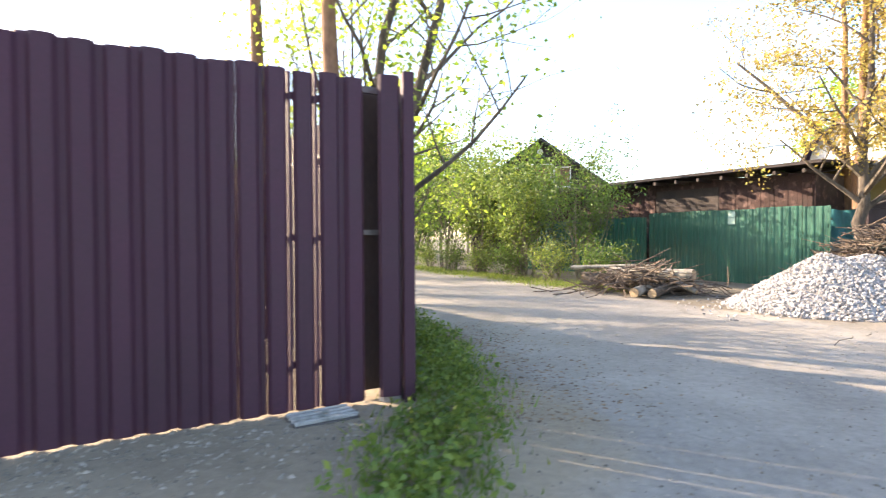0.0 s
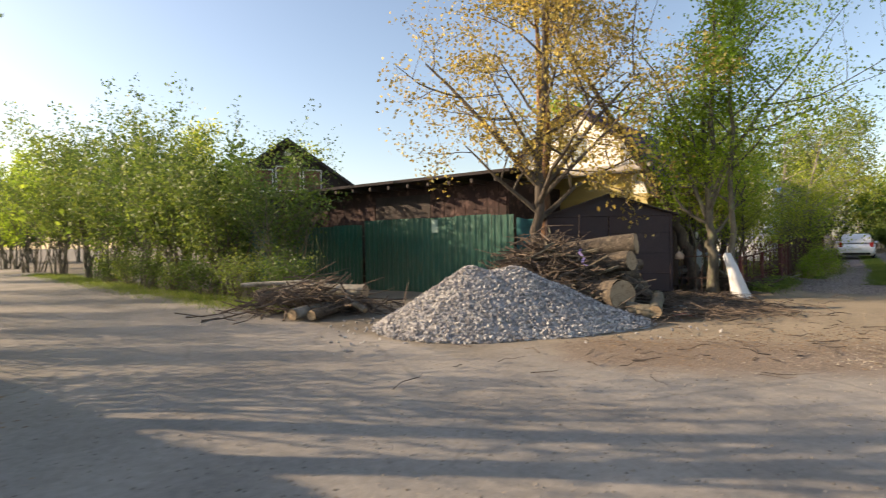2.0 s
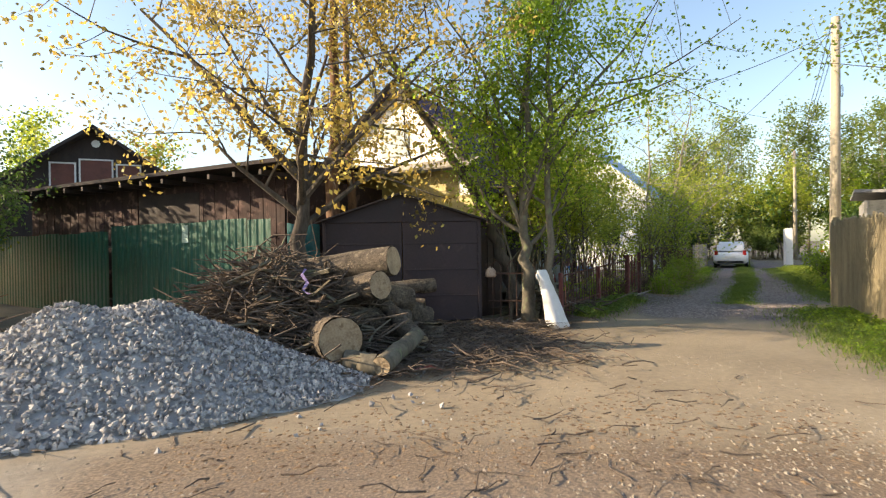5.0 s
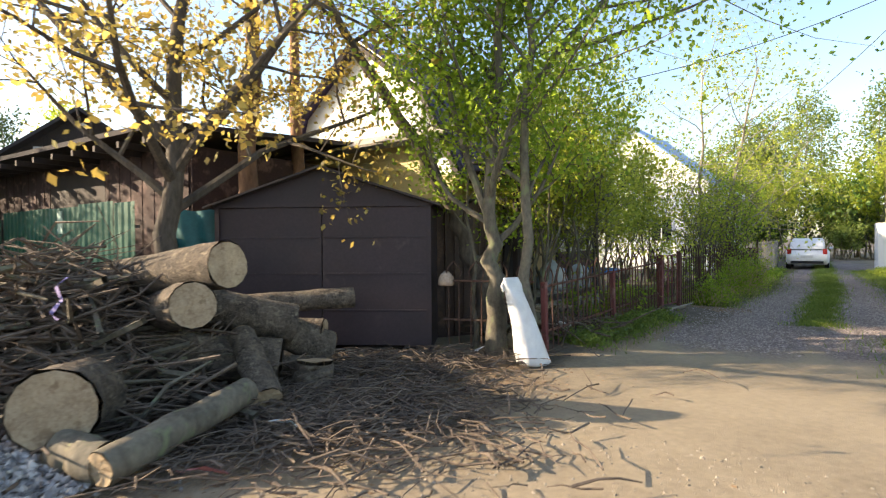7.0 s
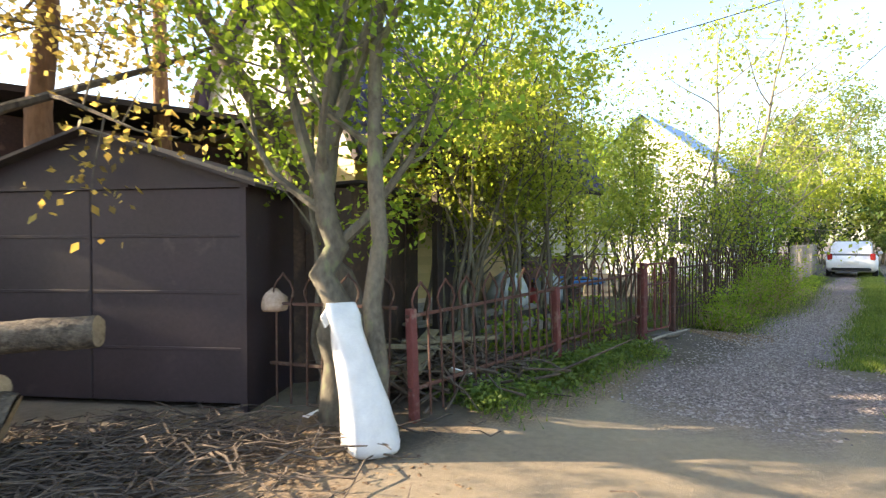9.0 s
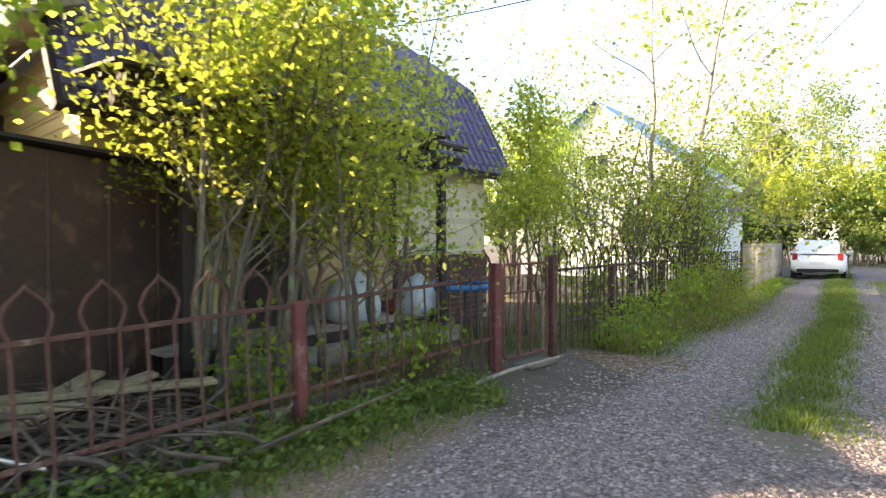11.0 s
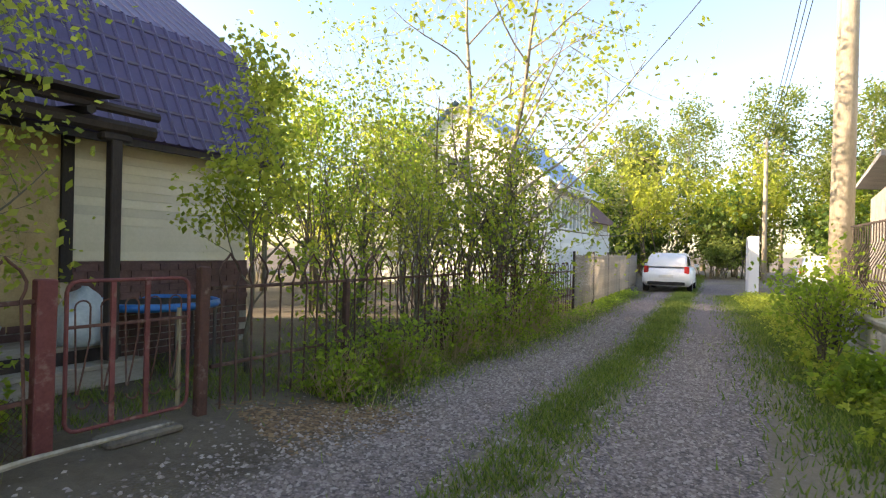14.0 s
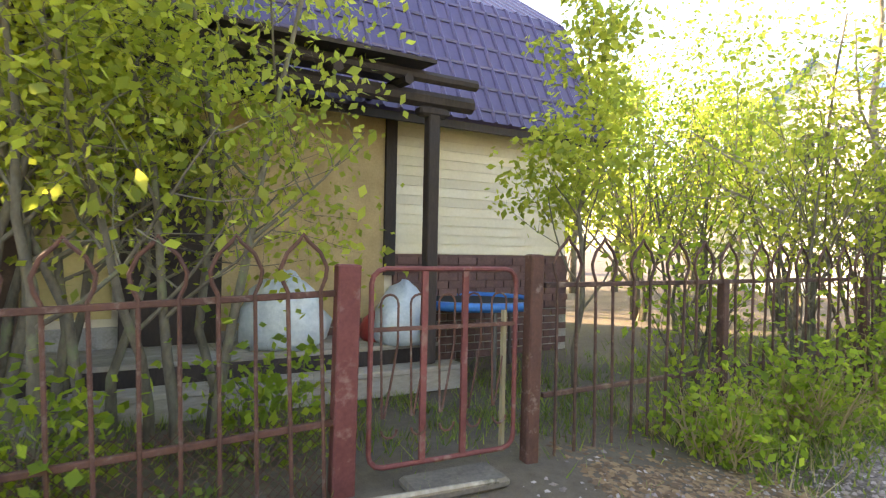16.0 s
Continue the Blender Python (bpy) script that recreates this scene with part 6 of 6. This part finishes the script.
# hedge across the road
# L_DARK bushes here: shade on the hedge is put into the leaf colour
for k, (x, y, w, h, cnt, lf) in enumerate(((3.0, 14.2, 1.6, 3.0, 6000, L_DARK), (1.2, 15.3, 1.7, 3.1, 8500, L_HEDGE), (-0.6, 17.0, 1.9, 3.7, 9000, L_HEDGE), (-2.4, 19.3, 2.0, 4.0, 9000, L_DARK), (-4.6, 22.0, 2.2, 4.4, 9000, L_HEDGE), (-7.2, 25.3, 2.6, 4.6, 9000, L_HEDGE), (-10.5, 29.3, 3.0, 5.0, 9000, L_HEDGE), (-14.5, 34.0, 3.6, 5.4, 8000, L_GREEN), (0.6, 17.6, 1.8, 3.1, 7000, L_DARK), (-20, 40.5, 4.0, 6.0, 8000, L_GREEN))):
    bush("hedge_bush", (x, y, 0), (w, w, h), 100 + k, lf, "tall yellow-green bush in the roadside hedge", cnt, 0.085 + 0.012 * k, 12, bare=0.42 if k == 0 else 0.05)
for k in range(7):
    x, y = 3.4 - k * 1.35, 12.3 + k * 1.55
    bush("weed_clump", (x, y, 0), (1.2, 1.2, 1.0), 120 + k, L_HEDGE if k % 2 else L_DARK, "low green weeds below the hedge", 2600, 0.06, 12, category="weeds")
# left side of the road, behind the gate
tree("pine", (-0.15, 3.55, 0), [(0, 0, 0), (0.02, 0, 4), (0.0, 0.1, 11)], 0.15, 51, L_PINE, BARK_PINE, "pine trunk with reddish bark behind the gate", 0.62, 9, 2.2, 2, 6000, 0.11, 0.22, 0.1, 4)
tree("pine", (-1.9, 5.2, 0), [(0, 0, 0), (-0.25, 0, 4), (-0.5, 0.1, 10.5)], 0.17, 52, L_PINE, BARK_PINE, "leaning pine behind the gate", 0.6, 9, 2.2, 2, 6000, 0.11, 0.22, 0.1, 4)
tree("rowan", (0.1, 4.25, 0), [(0, 0, 0), (0.05, 0.1, 1.8), (0.5, 0.3, 4.5), (0.9, 0.6, 7)], 0.11, 53, L_GREEN, BARK, "dark-stemmed rowan hanging over the road", 0.3, 9, 2.6, 2, 4200, 0.085, 0.2, 0.15, 4, stems=2, splay=0.1)
tree("rowan", (-0.5, 5.2, 0), [(0, 0, 0), (0.05, 0.1, 1.8), (0.2, 0.3, 6.5)], 0.06, 54, L_GREEN, BARK, "dark-stemmed rowan behind the gate", 0.25, 8, 2.0, 2, 5200, 0.085, 0.2, 0.2, 4, stems=3, splay=0.12)
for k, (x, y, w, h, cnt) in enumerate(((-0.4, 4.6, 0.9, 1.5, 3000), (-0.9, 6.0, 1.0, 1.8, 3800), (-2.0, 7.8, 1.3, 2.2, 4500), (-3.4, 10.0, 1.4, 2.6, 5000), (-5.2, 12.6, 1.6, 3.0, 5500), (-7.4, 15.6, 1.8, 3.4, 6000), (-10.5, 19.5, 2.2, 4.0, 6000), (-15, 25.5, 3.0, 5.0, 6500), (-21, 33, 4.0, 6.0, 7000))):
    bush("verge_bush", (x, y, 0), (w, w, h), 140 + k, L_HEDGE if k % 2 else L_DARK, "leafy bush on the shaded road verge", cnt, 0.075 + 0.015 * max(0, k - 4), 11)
# right side
tree("maple", (24.7, 9.5, 0), [(0, 0, 0), (0.1, 0, 2.4), (-0.2, 0.1, 5.5), (-0.3, 0.2, 10.5)], 0.24, 55, L_YELLOW, BARK, "large yellow-green maple spreading over the wooden fence", 0.24, 15, 4.0, 2, 30000, 0.115, 0.30, 0.12, 4,
     extra=(((0.1, 0.0, 2.6), (-1.0, 0.3, 0.45), 4.4, 0.11), ((0.05, 0.0, 3.4), (-0.9, -0.1, 0.6), 4.6, 0.10), ((0.0, 0.0, 3.0), (-0.8, -0.7, 0.5), 4.2, 0.09)))
tree("maple", (28.5, 12.6, 0), [(0, 0, 0), (0.1, 0, 2.4), (0.1, 0.2, 8.0)], 0.2, 56, L_YELLOW, BARK, "yellow-green maple beyond the wooden fence", 0.28, 12, 2.8, 2, 8000, 0.11, 0.25, 0.15, 4)
for k, (x, y, w, h, cnt, lf) in enumerate(((25.45, 16.2, 0.8, 1.15, 1900, L_GREEN), (23.2, 13.3, 0.8, 0.35, 1300, L_YELLOW), (24.2, 14.6, 0.9, 0.4, 1600, L_GREEN), (29.6, 19.6, 0.9, 0.8, 1200, L_GREEN), (22.6, 12.3, 0.8, 0.3, 1200, L_YELLOW))):
    bush("lane_bush", (x, y, 0), (w, w, h), 160 + k, lf, "low leafy bush on the sunny side of the lane", cnt, 0.08, 11)
# far trees beyond the car
for k in range(26):
    a = k / 25
    x, y = 40 + 26 * a + RNG.uniform(-4, 4), 52 - 22 * a + RNG.uniform(-4, 4)
    if k % 3 == 0:
        x, y = x + 9, y + 9
    h = RNG.uniform(8, 13)
    tree("birch", (x, y, 0), [(0, 0, 0), (0.1, 0, h * 0.5), (0.2, 0.1, h)], 0.14, 200 + k, L_BIRCH, BARK_PALE, "tall birch with fresh yellow-green leaves far down the lane", 0.18, 14, 3.0, 1, 3200, 0.26, 0.55, 0.25, 4)
for k in range(16):
    x, y = 13 + k * 1.7 + RNG.uniform(-1, 1), 26 + k * 1.5 + RNG.uniform(-2, 3)
    h = RNG.uniform(5.5, 8.5)
    tree("garden_tree", (x, y, 0), [(0, 0, 0), (0.1, 0, h * 0.5), (0.2, 0.1, h)], 0.1, 240 + k, (L_GREEN, L_YELLOW)[k % 2], BARK_GREY, "green garden tree behind the houses", 0.15, 12, 2.2, 1, 2600, 0.2, 0.45, 0.25, 4)
for k in range(12):
    x, y = -30 + k * 2.6 + RNG.uniform(-1, 1), 56 - k * 0.9 + RNG.uniform(-2, 3)
    h = RNG.uniform(7, 11)
    tree("spruce" if k % 3 == 0 else "birch", (x, y, 0), [(0, 0, 0), (0.1, 0, h * 0.5), (0.2, 0.1, h)], 0.13, 270 + k, (L_PINE, L_GREEN, L_YELLOW)[k % 3], BARK_PALE, "tall tree in the far roadside wood", 0.15, 14, 2.6, 1, 2400, 0.28, 0.5, 0.2, 4)


# undergrowth that closes the far view
for k in range(15):
    a = k / 14
    bush("far_bush", (35 + 25 * a, 46.5 - 19 * a + 2 * math.cos(k * 1.9), 0), (3.2, 3.2, 2.4), 360 + k, (L_DARK, L_BIRCH)[k % 2], "low dark undergrowth below the far birches", 2400, 0.22, 9)
for k in range(16):
    a = k / 15
    x, y = 34 + 24 * a, 50 - 20 * a + 3 * math.sin(k * 2.3)
    bush("far_bush", (x, y, 0), (4.2, 4.2, 4.6 + 1.2 * math.sin(k * 1.7)), 300 + k, (L_GREEN, L_DARK, L_YELLOW)[k % 3], "dense green undergrowth far down the lane", 2600, 0.30, 9)
for k in range(10):
    x, y = -34 + k * 2.5, 56 - k * 0.6
    bush("far_bush", (x, y, 0), (4.0, 4.0, 4.8), 320 + k, (L_GREEN, L_DARK)[k % 2], "dense green undergrowth at the road's far bend", 2000, 0.32, 8)
for k in range(9):
    x, y = 10 + k * 2.6, 27 + k * 1.9
    bush("garden_bush", (x, y, 0), (2.6, 2.6, 3.2), 340 + k, (L_GREEN, L_YELLOW, L_DARK)[k % 3], "leafy garden bush behind the houses", 2200, 0.17, 8)


# ---- grass ----
def blades(name, pts, half, n, h, w, seed, mat, label, clump=0.5, side=0.0):
    """Blades strewn along a line, thinning out towards its edges."""
    rng = np.random.default_rng(seed)
    p = np.array(pts, float)
    seg = np.linalg.norm(np.diff(p, axis=0), axis=1)
    k = rng.choice(len(seg), n, p=seg / seg.sum())
    t = rng.uniform(0, 1, n)[:, None]
    d = (p[k + 1] - p[k]) / seg[k][:, None]
    off = rng.normal(0, 0.55, n) * half + side
    q = p[k] + (p[k + 1] - p[k]) * t + np.stack([-d[:, 1], d[:, 0]], 1) * off[:, None]
    x, y = q[:, 0], q[:, 1]
    keep = rng.uniform(0, 1, n) < np.clip(0.75 + clump * np.sin(x * 3.1 + 1.7 * np.sin(y * 2.3)) * np.cos(y * 3.7 + 0.6) + clump * 0.4 * np.sin(x * 11 + y * 7), 0.03, 1)
    x, y = x[keep], y[keep]
    m = len(x)
    z = mound(x, y)
    a = rng.uniform(0, 6.283, m)
    hh = h * rng.uniform(0.35, 1.3, m)
    ww = w * rng.uniform(0.6, 1.4, m)
    lean = rng.normal(0, 0.5, (m, 2)) * hh[:, None]
    p0 = np.stack([x - np.cos(a) * ww, y - np.sin(a) * ww, z - 0.01], 1)
    p1 = np.stack([x + np.cos(a) * ww, y + np.sin(a) * ww, z - 0.01], 1)
    p2 = np.stack([x + lean[:, 0], y + lean[:, 1], z + hh], 1)
    return tagged(fast_mesh(name, np.stack([p0, p1, p2], 1).reshape(-1, 3), 3, mat), label, "grass", kind="stuff")


def herbs(name, pts, half, n, size, h, seed, mat, label, side=0.0):
    """Broad weed leaves low over the ground along a line."""
    rng = np.random.default_rng(seed)
    p = np.array(pts, float)
    seg = np.linalg.norm(np.diff(p, axis=0), axis=1)
    k = rng.choice(len(seg), n // 14, p=seg / seg.sum())
    t = rng.uniform(0, 1, len(k))[:, None]
    d = (p[k + 1] - p[k]) / seg[k][:, None]
    off = np.clip(rng.normal(0, 0.55, len(k)), -1.2, 1.2) * half + side
    q = p[k] + (p[k + 1] - p[k]) * t + np.stack([-d[:, 1], d[:, 0]], 1) * off[:, None]
    c = np.column_stack([q, mound(q[:, 0], q[:, 1]) + h * rng.uniform(0.2, 1.0, len(k))])
    return tagged(fast_mesh(name, leaves(c, (0.06, 0.06, h * 0.25), n, size, rng, 0.1), 4, mat), label, "weeds", kind="stuff")


HEDGE_FOOT = [(4.6, 11.0), (3.2, 11.9), (0.2, 15.2), (-4.5, 21.0), (-12, 30.5)]
GATE_VERGE = [(2.0, -0.3), (1.8, 0.7), (1.65, 2.0), (1.1, 3.6), (0.1, 5.4), (-1.6, 7.8), (-4.2, 11.5), (-9, 18.5)]
FENCE_FOOT = [(14.5, 11.85), (15.8, 13.0), (17.05, 14.1)]
FENCE_FOOT2 = [(19.1, 15.85), (20.6, 17.3), (23.0, 19.4), (26, 22.7), (31, 28.2)]
RIGHT = [(21.9, 12.2), (23.6, 14.2), (25.4, 16.2), (28.9, 20.0), (34, 26)]
PALING = [(15.6, 5.0), (17.2, 7.9), (19.9, 11.3)]
blades("verge_grass", HEDGE_FOOT, 0.75, 26000, 0.13, 0.006, 1, GRASS, "short green verge grass below the hedge")
blades("verge_grass", GATE_VERGE, 0.4, 24000, 0.10, 0.008, 2, GRASS, "rough green grass on the verge beside the gate", 0.35)
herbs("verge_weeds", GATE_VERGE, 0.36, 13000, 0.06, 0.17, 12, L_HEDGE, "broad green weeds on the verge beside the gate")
blades("verge_grass", FENCE_FOOT, 0.36, 7000, 0.08, 0.008, 3, GRASS, "green grass at the foot of the iron fence")
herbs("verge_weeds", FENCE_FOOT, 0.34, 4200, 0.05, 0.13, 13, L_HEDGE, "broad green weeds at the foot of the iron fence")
blades("verge_grass", FENCE_FOOT2, 0.55, 30000, 0.075, 0.008, 4, GRASS, "green grass along the fence and the lane", 0.4)
herbs("verge_weeds", FENCE_FOOT2, 0.5, 12000, 0.055, 0.14, 14, L_GREEN, "broad green weeds along the fence and the lane", 0.15)
blades("strip_grass", MID, 0.34, 90000, 0.055, 0.0075, 5, GRASS, "short worn grass strip between the wheel ruts", 0.35)
blades("verge_grass", RIGHT, 0.75, 48000, 0.075, 0.010, 6, GRASS, "lush green grass on the sunny side of the lane", 0.3)
herbs("verge_weeds", RIGHT, 0.7, 32000, 0.075, 0.17, 16, L_YELLOW, "lush bright broad weeds on the sunny lane side", -0.6)
blades("verge_grass", PALING, 0.8, 30000, 0.13, 0.006, 7, GRASS, "patchy grass before the wooden fence", 0.5)
herbs("verge_weeds", PALING, 0.7, 8000, 0.06, 0.13, 17, L_GREEN, "green weeds before the wooden fence", -0.2)
blades("verge_grass", [(14.8, 3.6), (17.8, 4.6), (18.4, 8.2)], 0.8, 22000, 0.14, 0.006, 8, GRASS, "grass before the iron grille", 0.4)
blades("dry_grass", FENCE_FOOT2[:4], 0.6, 9000, 0.22, 0.0035, 9, DRY, "dry dead stalks in the verge", 0.6, 0.2)
blades("yard_grass", [(14.5, 14.8), (16.6, 15.9), (18.8, 17.6), (23, 22)], 1.2, 22000, 0.09, 0.005, 10, GRASS, "thin grass in the shaded yard", 0.7)


# ---- loose stones and litter on the ground ----
def strew(name, pts, half, n, size, seed, mat, label, flat=0.6):
    rng = np.random.default_rng(seed)
    p = np.array(pts, float)
    seg = np.linalg.norm(np.diff(p, axis=0), axis=1)
    k = rng.choice(len(seg), n, p=seg / seg.sum())
    t = rng.uniform(0, 1, n)[:, None]
    d = (p[k + 1] - p[k]) / seg[k][:, None]
    q = p[k] + (p[k + 1] - p[k]) * t + np.stack([-d[:, 1], d[:, 0]], 1) * (rng.normal(0, 0.55, n) * half)[:, None]
    s = size * rng.uniform(0.4, 1.3, n) ** 1.4
    base = np.array([(0, 0, 1), (1, 0, 0.1), (0.2, 1, 0), (-1, 0.2, 0.15), (-0.1, -1, 0)])
    rot = rng.uniform(0, 6.283, n)
    c, sn = np.cos(rot), np.sin(rot)
    v = base[None] * rng.uniform(0.6, 1.4, (n, 5, 3)) * s[:, None, None] * [1, 0.8, flat]
    vx, vy = v[..., 0] * c[:, None] - v[..., 1] * sn[:, None], v[..., 0] * sn[:, None] + v[..., 1] * c[:, None]
    v = np.stack([vx + q[:, :1], vy + q[:, 1:], v[..., 2] + mound(q[:, 0], q[:, 1])[:, None] - 0.001], -1)
    tri = np.array([(0, 1, 2), (0, 2, 3), (0, 3, 4), (0, 4, 1)])
    f = (tri[None] + 5 * np.arange(n)[:, None, None]).reshape(-1, 3)
    return tagged(mesh_object(name, v.reshape(-1, 3), f, mat), label, "gravel", kind="stuff")


def island(name, a, b, c):
    m = bpy.data.materials.new(name)
    m.use_nodes = True
    nt = m.node_tree
    gm = nt.nodes.new("ShaderNodeNewGeometry")
    nt.links.new(ramp(nt, gm.outputs["Random Per Island"], [(0, a), (0.5, b), (1, c)]), nt.nodes["Principled BSDF"].inputs["Base Color"])
    nt.nodes["Principled BSDF"].inputs["Roughness"].default_value = 0.92
    return m


RUT_STONE = island("rut_stone", (0.15, 0.12, 0.112), (0.27, 0.222, 0.205), (0.41, 0.355, 0.33))
PEBBLE = island("pebble", (0.13, 0.11, 0.085), (0.23, 0.195, 0.15), (0.36, 0.31, 0.25))
FLAKE = island("dead_leaf", (0.08, 0.05, 0.03), (0.18, 0.11, 0.06), (0.30, 0.20, 0.11))
strew("rut_gravel", [(16.4, 11.6), (18.5, 13.75), (19.6, 14.8), (23.15, 18.3), (26, 21.3)], 0.78, 28000, 0.017, 31, RUT_STONE, "small crushed stones in the wheel rut")
strew("rut_gravel", [(18.2, 11.0), (20.4, 13.25), (22.3, 15.0), (25.9, 18.9)], 0.6, 15000, 0.017, 32, RUT_STONE, "small crushed stones in the wheel rut")
strew("pebbles", [(1.5, 0.5), (5.0, 3.0), (9.0, 4.5), (13.5, 9.0)], 2.8, 9000, 0.012, 33, PEBBLE, "scattered grit and pebbles on the worn asphalt")
strew("pebbles", [(10.5, 4.6), (14.0, 5.2)], 1.3, 3000, 0.014, 34, PEBBLE, "thin patch of crushed stone before the grille")
strew("leaf_litter", [(8.3, 6.6), (11.5, 6.6), (13.5, 5.5)], 1.0, 2600, 0.022, 35, FLAKE, "scraps of bark and dead leaves on the ground", 0.25)
strew("leaf_litter", [(9.6, 9.0), (11.5, 9.6), (13.6, 11.6)], 0.9, 4200, 0.022, 36, FLAKE, "bark scraps and dead leaves round the woodpile", 0.25)
strew("leaf_litter", [(18.5, 15.0), (19.6, 15.6)], 0.45, 2600, 0.025, 37, FLAKE, "brown dead leaves beside the gate", 0.25)
strew("leaf_litter", [(0.5, 5.5), (1.9, 3.4), (2.4, 1.4)], 0.9, 2600, 0.02, 38, FLAKE, "brown dead leaves on the shaded road edge", 0.25)
strew("sand_clods", [(-2.4, -2.2), (0.2, 0.2), (1.4, 1.1)], 0.8, 2600, 0.016, 39, PEBBLE, "lumps of loose sand before the gate")
